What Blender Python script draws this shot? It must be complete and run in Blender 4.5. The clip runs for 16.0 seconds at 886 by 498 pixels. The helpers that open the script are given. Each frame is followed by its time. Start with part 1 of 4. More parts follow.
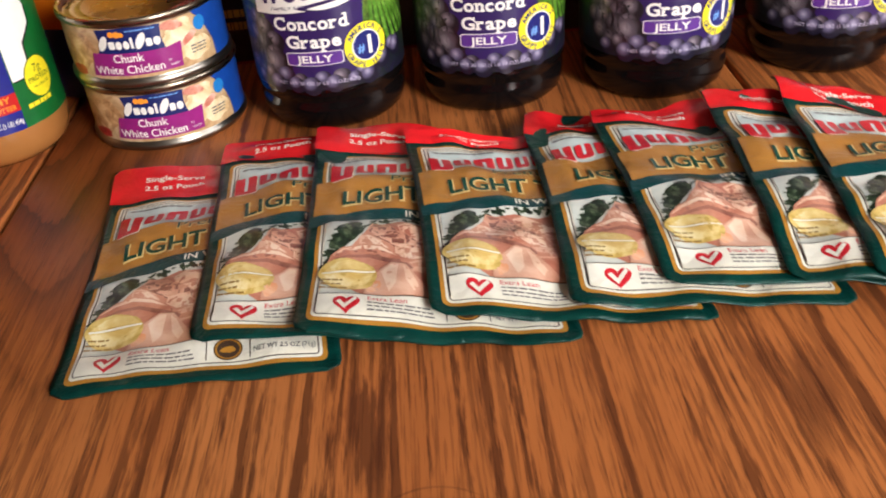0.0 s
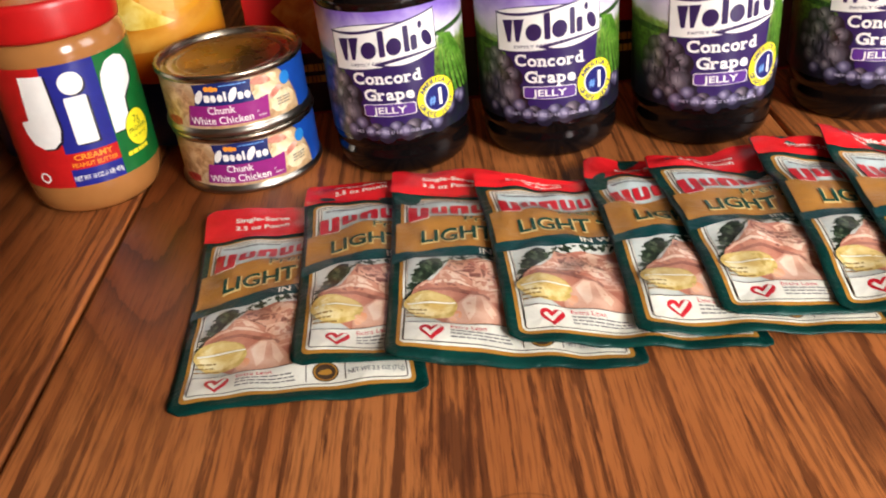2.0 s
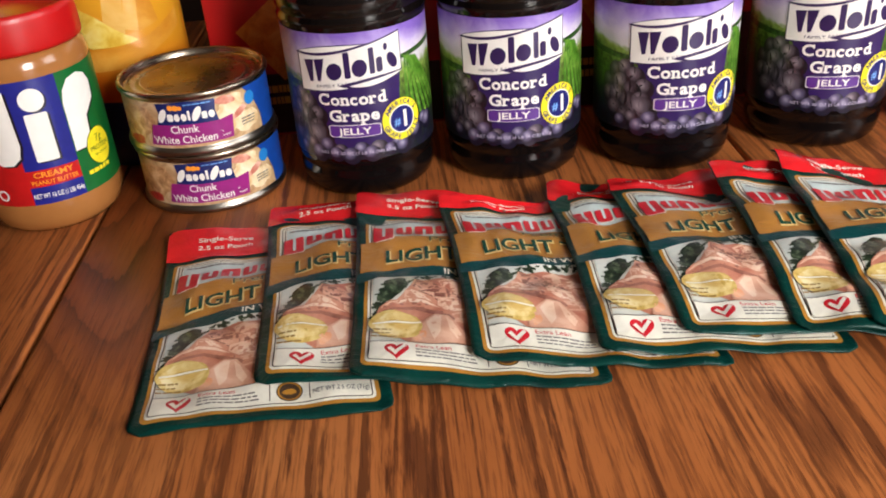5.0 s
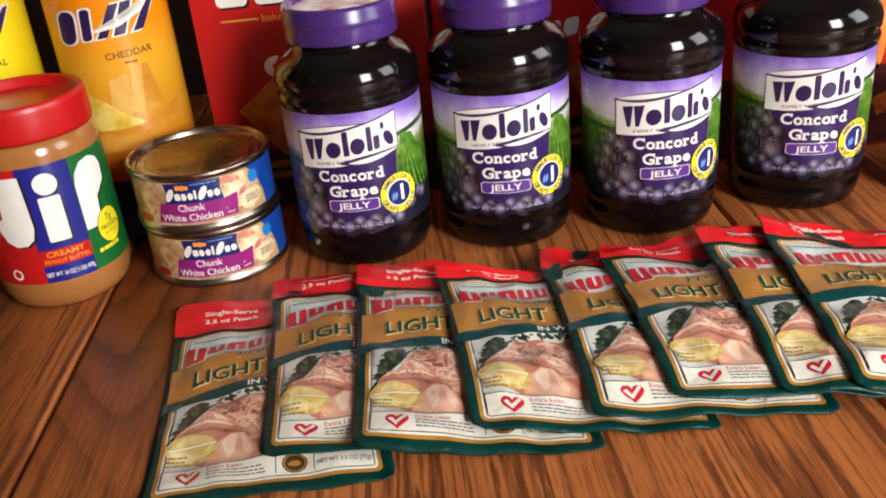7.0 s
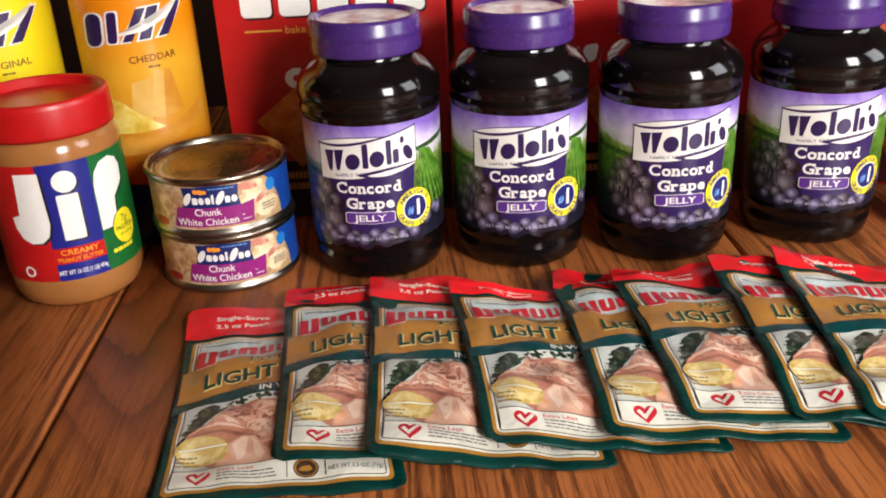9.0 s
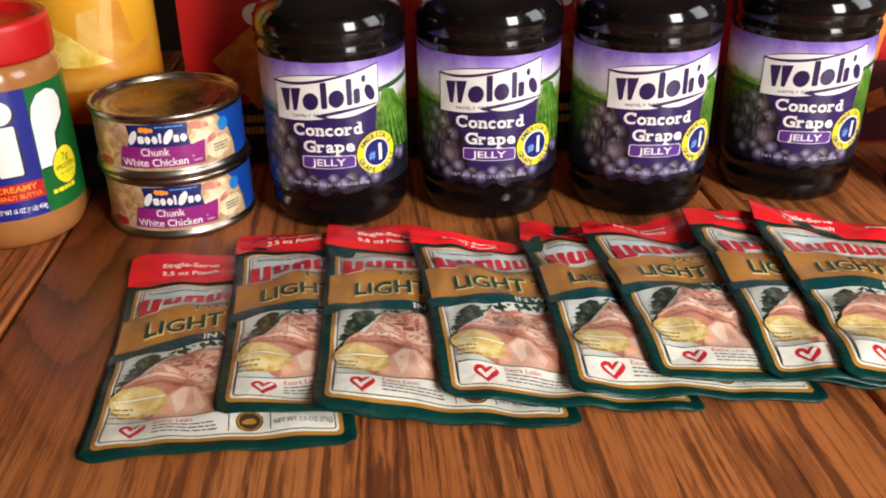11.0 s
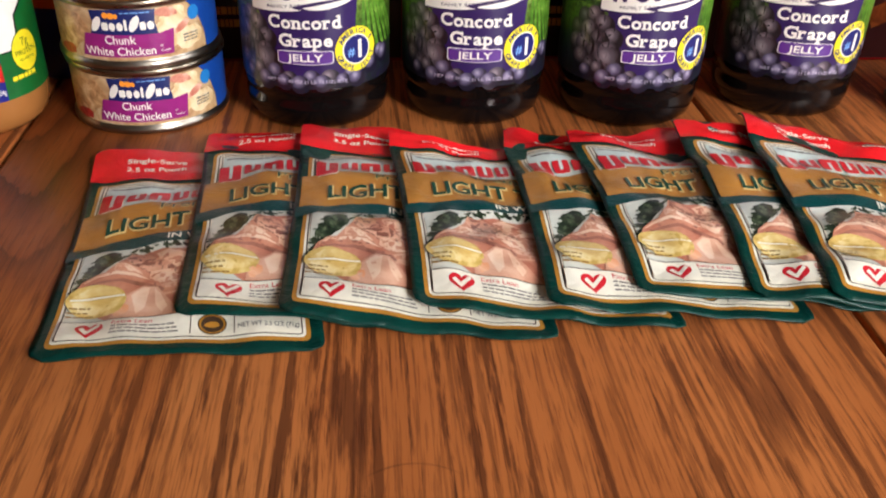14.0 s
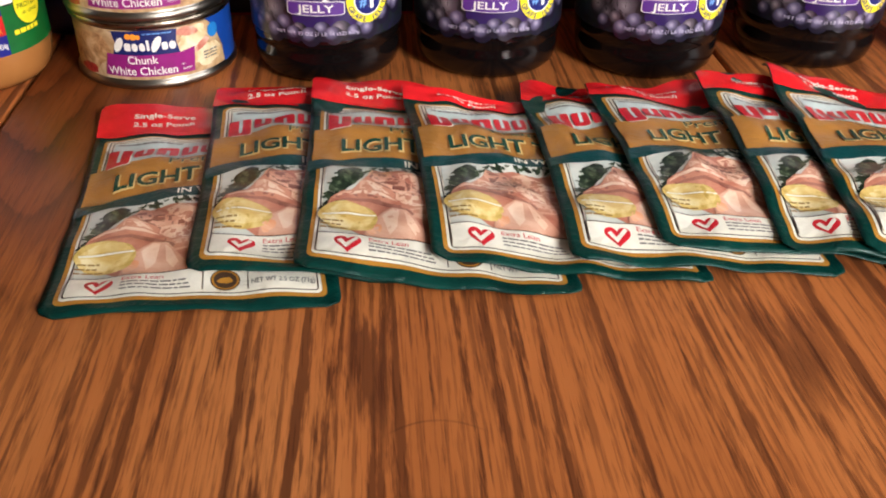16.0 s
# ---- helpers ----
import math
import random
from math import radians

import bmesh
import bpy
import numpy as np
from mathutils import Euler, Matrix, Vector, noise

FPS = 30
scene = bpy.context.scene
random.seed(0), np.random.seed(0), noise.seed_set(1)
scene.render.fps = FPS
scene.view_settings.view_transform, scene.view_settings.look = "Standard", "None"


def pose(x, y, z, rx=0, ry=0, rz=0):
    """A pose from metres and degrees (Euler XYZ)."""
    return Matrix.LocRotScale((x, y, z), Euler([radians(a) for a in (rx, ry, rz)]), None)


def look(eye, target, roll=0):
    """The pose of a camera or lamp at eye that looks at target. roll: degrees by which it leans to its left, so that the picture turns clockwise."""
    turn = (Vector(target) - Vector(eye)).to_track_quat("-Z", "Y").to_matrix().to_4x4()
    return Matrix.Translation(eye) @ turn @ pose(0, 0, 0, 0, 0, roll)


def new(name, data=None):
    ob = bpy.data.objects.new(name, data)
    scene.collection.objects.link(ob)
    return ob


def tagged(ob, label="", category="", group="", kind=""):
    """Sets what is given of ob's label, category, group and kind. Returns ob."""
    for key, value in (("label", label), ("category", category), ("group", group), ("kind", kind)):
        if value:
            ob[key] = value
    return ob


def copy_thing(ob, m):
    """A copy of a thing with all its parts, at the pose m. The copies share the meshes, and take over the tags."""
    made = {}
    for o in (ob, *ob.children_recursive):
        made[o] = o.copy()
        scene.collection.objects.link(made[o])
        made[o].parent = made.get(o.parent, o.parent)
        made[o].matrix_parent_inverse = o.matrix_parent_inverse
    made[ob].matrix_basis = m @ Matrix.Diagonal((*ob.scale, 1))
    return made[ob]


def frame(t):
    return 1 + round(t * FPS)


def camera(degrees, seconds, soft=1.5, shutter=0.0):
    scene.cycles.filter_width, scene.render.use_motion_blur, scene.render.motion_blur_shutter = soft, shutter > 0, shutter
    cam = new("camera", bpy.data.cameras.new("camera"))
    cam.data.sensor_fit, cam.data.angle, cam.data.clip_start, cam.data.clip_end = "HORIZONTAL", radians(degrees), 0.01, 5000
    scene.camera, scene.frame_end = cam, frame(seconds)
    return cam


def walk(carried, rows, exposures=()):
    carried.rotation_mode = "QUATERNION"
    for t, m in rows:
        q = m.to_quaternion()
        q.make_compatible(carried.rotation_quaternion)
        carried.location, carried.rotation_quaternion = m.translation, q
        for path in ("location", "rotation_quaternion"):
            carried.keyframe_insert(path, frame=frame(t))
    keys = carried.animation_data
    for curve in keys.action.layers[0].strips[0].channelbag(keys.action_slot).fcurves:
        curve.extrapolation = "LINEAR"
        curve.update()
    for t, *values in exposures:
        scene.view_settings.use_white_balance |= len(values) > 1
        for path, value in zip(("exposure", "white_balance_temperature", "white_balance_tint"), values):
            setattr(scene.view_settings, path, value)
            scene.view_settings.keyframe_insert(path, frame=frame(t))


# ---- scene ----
cam = camera(51.8, 16.0, 1.9, 0.5)
PATH = [
    (0, (0.002, -0.006, 0.226), (0.008, 1.638, -0.913), -5.4),
    (0.5, (0.013, -0.016, 0.233), (0.007, 1.614, -0.926), -8.2),
    (1, (-0.012, -0.033, 0.24), (-0.003, 1.61, -0.901), -7.0),
    (1.5, (-0.012, -0.038, 0.247), (0.002, 1.639, -0.842), -6.4),
    (2, (-0.019, -0.038, 0.244), (-0.065, 1.663, -0.807), -6.3),
    (2.5, (-0.023, -0.042, 0.249), (-0.035, 1.674, -0.779), -4.6),
    (3, (-0.024, -0.037, 0.243), (-0.02, 1.675, -0.79), -4.2),
    (3.5, (-0.02, -0.039, 0.246), (0.002, 1.682, -0.773), -4.7),
    (4, (-0.02, -0.04, 0.243), (0.002, 1.688, -0.764), -5.2),
    (4.2, (-0.02, -0.04, 0.242), (0.01, 1.683, -0.773), -5.2),
    (6.3, (-0.025, -0.048, 0.251), (0.029, 1.709, -0.703), -3.8),
    (6.5, (-0.02, -0.05, 0.254), (0.027, 1.715, -0.685), -4.1),
    (7, (-0.018, -0.053, 0.26), (0.034, 1.728, -0.649), -5.6),
    (7.5, (-0.032, -0.057, 0.253), (0.008, 1.743, -0.618), -4.4),
    (8, (-0.034, -0.057, 0.255), (0.005, 1.749, -0.605), -3.9),
    (8.2, (-0.031, -0.058, 0.255), (0.017, 1.748, -0.603), -4.0),
    (10.3, (-0.033, -0.056, 0.246), (0.087, 1.753, -0.599), -0.2),
    (10.5, (-0.028, -0.048, 0.242), (0.094, 1.75, -0.624), -0.2),
    (11, (-0.025, -0.038, 0.233), (0.106, 1.735, -0.684), -0.7),
    (11.5, (-0.008, -0.039, 0.234), (0.175, 1.738, -0.666), 0.8),
    (12, (-0.001, -0.034, 0.236), (0.228, 1.689, -0.752), 1.5),
    (12.5, (-0.016, -0.034, 0.236), (0.197, 1.679, -0.775), 1.8),
    (13, (-0.028, -0.034, 0.232), (0.114, 1.679, -0.791), 1.3),
    (13.5, (-0.023, -0.03, 0.231), (0.115, 1.668, -0.817), 1.1),
    (14, (-0.02, -0.024, 0.22), (0.136, 1.653, -0.858), 1.7),
    (14.5, (-0.022, -0.018, 0.216), (0.113, 1.634, -0.904), 1.8),
    (15, (-0.021, -0.009, 0.206), (0.13, 1.637, -0.919), 1.7),
    (15.5, (-0.023, -0.01, 0.206), (0.122, 1.617, -0.948), 1.4),
    (16, (-0.025, -0.017, 0.209), (0.12, 1.622, -0.929), 1.3),
]
EXPOSURES = [(0.0, -0.03), (1.0, 0.12), (2.0, 0.07), (3.0, -0.04), (3.5, -0.24), (4.0, -0.2), (8.0, -0.13), (10.5, -0.11), (12.0, -0.18), (13.0, -0.08), (14.5, -0.13), (16.0, -0.01)]
walk(cam, [(t, look(eye, target, roll)) for t, eye, target, roll in PATH], EXPOSURES)

# ---- light and exposure ----
world = bpy.data.worlds.new("sky")
scene.world = world
world.use_nodes = True
wn, wl = world.node_tree.nodes, world.node_tree.links
sky = wn.new("ShaderNodeTexSky")
sky.sky_type = "NISHITA"
sky.sun_disc = False
sky.sun_elevation, sky.sun_rotation = radians(35), radians(150)
wl.new(sky.outputs["Color"], wn["Background"].inputs["Color"])
wn["Background"].inputs["Strength"].default_value = 0.1


def area_lamp(name, eye, target, w, h, power, color, spread):
    data = bpy.data.lights.new(name, "AREA")
    data.shape, data.size, data.size_y, data.energy, data.color = "RECTANGLE", w, h, power, color
    data.spread = radians(spread)
    ob = new(name, data)
    ob.matrix_world = look(eye, target)
    return ob


# daylight that stands in the two window openings, and the bulb of the shaded lamp
area_lamp("window_daylight", (0.82, -0.95, 0.62), (0.12, 0.34, 0.03), 0.46, 0.8, 19.0, (1.0, 0.97, 0.94), 120)
area_lamp("side_window_daylight", (1.43, -0.06, 0.66), (0.20, 0.28, 0.0), 0.6, 0.8, 8.0, (0.97, 0.98, 1.0), 150)
bulb = bpy.data.lights.new("lamp_bulb", "POINT")
bulb.energy, bulb.color, bulb.shadow_soft_size = 0.5, (1.0, 0.72, 0.42), 0.05
new("lamp_bulb", bulb).location = (-1.35, -0.55, 0.92)


# ---- materials ----
def lin(r, g, b):
    return tuple((v / 255 / 12.92) if v <= 10 else ((v / 255 + 0.055) / 1.055) ** 2.4 for v in (r, g, b)) + (1.0,)


class Nodes:
    """A small builder for one node material."""

    def __init__(self, name, rough=0.5, metal=0.0, coat=0.0, spec=0.5):
        self.m = bpy.data.materials.new(name)
        self.m.use_nodes = True
        self.t = self.m.node_tree
        self.b = self.t.nodes["Principled BSDF"]
        self.put("Roughness", rough), self.put("Metallic", metal), self.put("Coat Weight", coat), self.put("Specular IOR Level", spec)
        self.put("Coat Roughness", 0.12)

    def put(self, socket, value):
        if hasattr(value, "links"):
            self.t.links.new(value, self.b.inputs[socket])
        else:
            self.b.inputs[socket].default_value = value

    def node(self, kind, **links):
        n = self.t.nodes.new(kind)
        for key, value in links.items():
            s = n.inputs[int(key[1:])] if key[0] == "i" and key[1:].isdigit() else n.inputs[key]
            if hasattr(value, "links"):
                self.t.links.new(value, s)
            else:
                s.default_value = value
        return n

    def coord(self, kind="Object", scale=(1, 1, 1)):
        c = self.node("ShaderNodeTexCoord").outputs[kind]
        return self.node("ShaderNodeMapping", Vector=c, Scale=scale).outputs[0]

    def noise(self, vec, scale, detail=4.0, rough=0.55, dist=0.0):
        return self.node("ShaderNodeTexNoise", Vector=vec, Scale=scale, Detail=detail, Roughness=rough, Distortion=dist).outputs["Fac"]

    def math(self, op, a, b=0.0, c=0.0):
        n = self.node("ShaderNodeMath", i0=a, i1=b, i2=c)
        n.operation = op
        return n.outputs[0]

    def ramp(self, fac, stops):
        n = self.node("ShaderNodeValToRGB", Fac=fac)
        r = n.color_ramp
        while len(r.elements) < len(stops):
            r.elements.new(0.5)
        for e, (p, col) in zip(r.elements, stops):
            e.position, e.color = p, col if len(col) == 4 else (*col, 1)
        return n.outputs["Color"]

    def mix(self, fac, a, b, mode="MIX"):
        n = self.node("ShaderNodeMix")
        n.data_type, n.blend_type = "RGBA", mode
        for s, v in ((0, fac), (6, a), (7, b)):
            if hasattr(v, "links"):
                self.t.links.new(v, n.inputs[s])
            else:
                n.inputs[s].default_value = v
        return n.outputs[2]

    def bump(self, height, strength=0.2, distance=0.001):
        n = self.node("ShaderNodeBump", Height=height, Strength=strength, Distance=distance)
        self.put("Normal", n.outputs[0])


def ink(name, rgb, rough=0.35, coat=0.3, vary=0.10, scale=160.0):
    """Printed colour with a slight unevenness of the ink."""
    n = Nodes(name, rough, 0.0, coat)
    col = lin(*rgb)
    f = n.noise(n.coord(), scale, 3)
    lo = tuple(v * (1 - vary) for v in col[:3]) + (1,)
    hi = tuple(min(1, v * (1 + vary)) for v in col[:3]) + (1,)
    n.put("Base Color", n.ramp(f, [(0.3, lo), (0.7, hi)]))
    return n.m


def blotch(name, a, b, c, scale=300.0, rough=0.35, coat=0.3, detail=5.0, space="UV"):
    """Printed photograph: three tones in uneven patches."""
    n = Nodes(name, rough, 0.0, coat)
    f = n.noise(n.coord(space), scale, detail, 0.6, 0.6)
    n.put("Base Color", n.ramp(f, [(0.34, lin(*a)), (0.5, lin(*b)), (0.66, lin(*c))]))
    return n.m


def oak():
    """Stained oak: cathedral arches along the west side, long dark growth lines elsewhere."""
    n = Nodes("stained_oak", 0.3, 0.0, 0.0, 0.2)

    def stretched(k):
        return n.coord("Object", (1.0, k, 1.0))

    def band(f, lo, hi):
        return n.ramp(f, [(lo, (0, 0, 0, 1)), (hi, (1, 1, 1, 1))])
    xyz = n.node("ShaderNodeSeparateXYZ", i0=n.coord("Object"))
    x, y = xyz.outputs[0], xyz.outputs[1]
    bend = n.noise(stretched(0.3), 5.0, 2.0, 0.45)
    drift = n.noise(stretched(0.16), 30.0, 3, 0.6)
    jag = n.noise(stretched(0.1), 330.0, 3, 0.65)
    fine = n.noise(stretched(0.03), 520.0, 3, 0.6)
    pores = n.noise(stretched(0.045), 900.0, 2, 0.5)
    chop = n.noise(stretched(0.08), 520.0, 3, 0.65)
    wide = n.noise(stretched(0.2), 12.0, 4, 0.6)
    patch = n.noise(stretched(0.22), 22.0, 3, 0.55, 0.4)
    # arches with their tips to the south; each leaf has a heart of its own
    west = n.math("LESS_THAN", x, -0.2085)
    heart_x = n.math("MULTIPLY_ADD", west, -0.125, n.math("MULTIPLY_ADD", y, -0.26, ARCH_X))
    dx = n.math("SUBTRACT", n.math("MULTIPLY_ADD", bend, 0.02, n.math("ADD", x, -0.010)), heart_x)
    far = n.math("SQRT", n.math("MULTIPLY_ADD", dx, dx, 0.00012))
    run = n.math("MULTIPLY_ADD", far, -3.0, y)
    run = n.math("MULTIPLY_ADD", jag, 0.024, n.math("MULTIPLY_ADD", drift, 0.036, run))
    saw = n.math("FRACT", n.math("MULTIPLY_ADD", run, 17.0, 0.62))
    arches = n.ramp(saw, [(0.0, (0.25, 0.25, 0.25, 1)), (0.3, (0.02, 0.02, 0.02, 1)), (0.55, (0.25, 0.25, 0.25, 1)), (0.86, (0.75, 0.75, 0.75, 1)), (0.96, (1, 1, 1, 1)), (1.0, (0.3, 0.3, 0.3, 1))])
    heartwood_shade = n.ramp(n.math("MULTIPLY_ADD", bend, 0.03, n.math("ABSOLUTE", dx)), [(0.06, (1, 1, 1, 1)), (0.105, (0, 0, 0, 1))])
    # the fade along y also paints the weaker light at the table's back
    heartwood_shade = n.math("MULTIPLY", heartwood_shade, band(n.math("MULTIPLY_ADD", drift, 0.1, y), 0.26, 0.43))
    straight = n.math("SUBTRACT", 1.0, heartwood_shade)
    # long growth lines: a warped set of broad ones and a set of thin ones, both frayed by the pores
    warp = n.node("ShaderNodeCombineXYZ", i0=n.math("MULTIPLY_ADD", bend, 0.03, n.math("MULTIPLY_ADD", drift, 0.006, x)), i1=n.math("MULTIPLY", y, 0.016)).outputs[0]
    fray = n.math("MULTIPLY_ADD", chop, 0.38, -0.19)
    broad = band(n.math("ADD", n.noise(warp, 175.0, 2, 0.5), fray), 0.522, 0.60)
    thin = band(n.math("ADD", n.noise(warp, 360.0, 2, 0.5), fray), 0.50, 0.61)
    lines = n.math("MAXIMUM", n.math("MULTIPLY", broad, n.math("MULTIPLY_ADD", patch, 0.6, 0.5)), n.math("MULTIPLY", thin, n.math("MULTIPLY_ADD", patch, 0.8, 0.1)))
    # two dark flakes and an old curved scratch

    def flake(cx, cy, rx, ry, lean):
        ax = n.math("MULTIPLY", n.math("MULTIPLY_ADD", n.math("ADD", y, -cy), lean, n.math("ADD", x, -cx)), 1 / rx)
        ay = n.math("MULTIPLY", n.math("ADD", y, -cy), 1 / ry)
        d = n.math("SQRT", n.math("MULTIPLY_ADD", ax, ax, n.math("MULTIPLY", ay, ay)))
        return n.ramp(n.math("MULTIPLY_ADD", chop, 2.2, n.math("ADD", d, -1.1)), [(0.5, (1, 1, 1, 1)), (0.95, (0, 0, 0, 1))])
    flakes = n.math("MAXIMUM", flake(-0.029, 0.214, 0.0085, 0.034, 0.08), n.math("MULTIPLY", flake(0.124, 0.214, 0.010, 0.03, -0.1), 0.8))
    sx = n.math("ADD", x, 0.008)
    arc = n.math("ABSOLUTE", n.math("ADD", n.math("MULTIPLY_ADD", n.math("MULTIPLY", sx, sx), 22.0, y), -0.189))
    scratch = n.ramp(n.math("MULTIPLY", arc, 1000.0), [(0.25, (1, 1, 1, 1)), (0.7, (0, 0, 0, 1))])
    ends = n.ramp(n.math("MULTIPLY", n.math("ABSOLUTE", sx), 50.0), [(0.55, (1, 1, 1, 1)), (0.9, (0, 0, 0, 1))])
    scratch = n.math("MULTIPLY", scratch, n.math("MULTIPLY", ends, n.noise(n.coord("Object"), 160.0, 2)))
    col = n.ramp(wide, [(0.3, lin(166, 95, 49)), (0.5, lin(191, 114, 61)), (0.7, lin(206, 132, 75))])
    col = n.mix(n.math("MULTIPLY", fine, 0.4), col, lin(146, 80, 40))
    col = n.mix(n.math("MULTIPLY", n.math("MULTIPLY", lines, 0.95), n.math("MULTIPLY_ADD", straight, 0.85, 0.15)), col, lin(74, 37, 23))
    col = n.mix(n.math("MULTIPLY", heartwood_shade, 0.78), col, lin(106, 48, 18))
    col = n.mix(n.math("MULTIPLY", n.math("MULTIPLY", arches, 0.78), heartwood_shade), col, lin(56, 25, 12))
    col = n.mix(n.math("MULTIPLY", flakes, 0.72), col, lin(70, 36, 24))
    col = n.mix(n.math("MULTIPLY", scratch, 0.6), col, lin(50, 24, 16))
    pit = n.ramp(pores, [(0.38, (1, 1, 1, 1)), (0.46, (0, 0, 0, 1))])
    sel = n.math("MULTIPLY", pit, n.math("MULTIPLY_ADD", lines, 0.4, 0.5))
    col = n.mix(n.math("MULTIPLY", sel, 0.6), col, lin(70, 32, 18))
    n.put("Base Color", col)
    n.put("Roughness", n.math("MULTIPLY_ADD", fine, 0.2, 0.26))
    n.bump(n.math("MULTIPLY_ADD", sel, -1.0, fine), 0.2, 0.0004)
    return n.m


def film():
    """Foil pouch in dark teal, crinkled."""
    n = Nodes("teal_foil", 0.3, 0.1, 0.03, 0.25)
    f = n.noise(n.coord(), 60, 4)
    n.put("Base Color", n.ramp(f, [(0.3, lin(3, 42, 38)), (0.7, lin(8, 62, 55))]))
    n.bump(n.noise(n.coord(), 70, 6, 0.62, 1.2), 0.65, 0.0019)
    return n.m


def foil_ink(name, rgb, rough=0.32, vary=0.08):
    n = Nodes(name, rough - 0.06, 0.0, 0.05, 0.32)
    col = lin(*rgb)
    f = n.noise(n.coord(), 130.0, 3)
    n.put("Base Color", n.ramp(f, [(0.3, tuple(v * (1 - vary) for v in col[:3]) + (1,)), (0.7, tuple(min(1, v * (1 + vary)) for v in col[:3]) + (1,))]))
    n.bump(n.noise(n.coord(), 70, 6, 0.62, 1.2), 0.65, 0.0019)
    return n.m


def landscape():
    """Jar label: lilac sky over hazy green hills."""
    n = Nodes("landscape_print", 0.33, 0.0, 0.35)
    uv = n.coord("UV")
    sep = n.node("ShaderNodeSeparateXYZ", i0=uv).outputs
    hills = n.noise(uv, 32.0, 4, 0.6, 0.3)
    v = n.math("MULTIPLY_ADD", hills, 0.03, n.math("SUBTRACT", sep[1], 0.015))
    f = n.math("DIVIDE", n.math("SUBTRACT", v, 0.026), 0.0735)
    col = n.ramp(f, [(0.0, lin(30, 24, 52)), (0.3, lin(34, 54, 26)), (0.52, lin(84, 120, 40)), (0.68, lin(140, 168, 76)), (0.72, lin(212, 210, 212)), (0.82, lin(222, 214, 232)), (0.91, lin(176, 156, 214)), (1.0, lin(128, 98, 190))])
    leaf = n.noise(uv, 330.0, 4, 0.65)
    low = n.ramp(f, [(0.62, (1, 1, 1, 1)), (0.72, (0, 0, 0, 1))])
    dark = n.ramp(leaf, [(0.42, (1, 1, 1, 1)), (0.56, (0, 0, 0, 1))])
    n.put("Base Color", n.mix(n.math("MULTIPLY", n.math("MULTIPLY", low, dark), 0.7), col, lin(20, 32, 14)))
    return n.m


def berry(name, edge, mid, light):
    """Printed round fruit, lighter to one side as in the photograph on the label."""
    n = Nodes(name, 0.33, 0.0, 0.35)
    uv = n.coord("UV")
    d = n.node("ShaderNodeVectorMath", i0=uv, i1=(-0.25, 0.35, 0.0))
    d.operation = "DISTANCE"
    f = n.math("MULTIPLY_ADD", n.noise(uv, 2.2, 4), 0.25, d.outputs["Value"])
    n.put("Base Color", n.ramp(f, [(0.05, lin(*light)), (0.55, lin(*mid)), (1.3, lin(*edge))]))
    return n.m


def tube_print(name, stops):
    n = Nodes(name, 0.32, 0.0, 0.3)
    uv = n.coord("UV")
    v = n.node("ShaderNodeSeparateXYZ", i0=uv).outputs[1]
    f = n.math("MULTIPLY_ADD", n.noise(uv, 30, 3), 0.02, n.math("SUBTRACT", v, 0.01))
    n.put("Base Color", n.ramp(n.math("MULTIPLY", f, 4.2), stops))
    return n.m


def metal_sheet(name, rgb, rough):
    n = Nodes(name, rough, 1.0)
    f = n.noise(n.coord("Object", (1, 1, 14)), 90, 4)
    col = lin(*rgb)
    n.put("Base Color", n.ramp(f, [(0.3, tuple(v * 0.86 for v in col[:3]) + (1,)), (0.7, col)]))
    n.put("Roughness", n.math("MULTIPLY_ADD", f, 0.16, rough - 0.06))
    return n.m


def gloss(name, rgb, rough=0.12, coat=0.0, vary=0.15, scale=40.0, bump=0.0, spec=0.5):
    n = Nodes(name, rough, 0.0, coat, spec)
    col = lin(*rgb)
    f = n.noise(n.coord(), scale, 4)
    n.put("Base Color", n.ramp(f, [(0.3, tuple(v * (1 - vary) for v in col[:3]) + (1,)), (0.7, tuple(min(1, v * (1 + vary)) for v in col[:3]) + (1,))]))
    n.put("Roughness", n.math("MULTIPLY_ADD", n.noise(n.coord(), scale * 4, 3), 0.1, rough - 0.05))
    if bump:
        n.bump(f, bump, 0.001)
    return n.m


ARCH_X = -0.085
OAK = oak()
FILM = film()
RED_FILM = foil_ink("red_film", (214, 30, 36))
FOIL_CREAM = foil_ink("cream_gold_print", (220, 192, 128), 0.36)
FOIL_GOLD = foil_ink("gold_print", (176, 124, 48), 0.36)
FOIL_WHITE = foil_ink("white_foil_print", (232, 228, 214), 0.34)
FOIL_PALE = foil_ink("pale_blue_print", (196, 208, 206), 0.34)
FOIL_TAN = foil_ink("tan_print", (172, 118, 54), 0.36)
FOIL_TEAL = foil_ink("teal_print", (10, 60, 62), 0.34)
FOIL_LINE = foil_ink("dark_line_print", (70, 52, 40), 0.4)
FOIL_RED = foil_ink("red_print", (204, 36, 48), 0.36)
FOIL_GREEN = foil_ink("dark_green_print", (10, 62, 48), 0.36)
FOIL_GREY = foil_ink("grey_print", (112, 108, 106), 0.4)
PLATE = blotch("plate_print", (186, 194, 188), (208, 210, 202), (222, 220, 210), 40)
KALE = blotch("kale_print", (10, 18, 12), (30, 46, 32), (74, 88, 66), 260)
TUNA_PINK = blotch("tuna_pink_print", (198, 138, 114), (219, 167, 142), (233, 191, 166), 60)
TUNA_ROSE = blotch("tuna_rose_print", (176, 106, 86), (200, 134, 110), (216, 158, 134), 60)
TUNA_DEEP = blotch("tuna_deep_print", (124, 72, 60), (150, 96, 82), (178, 120, 104), 70)
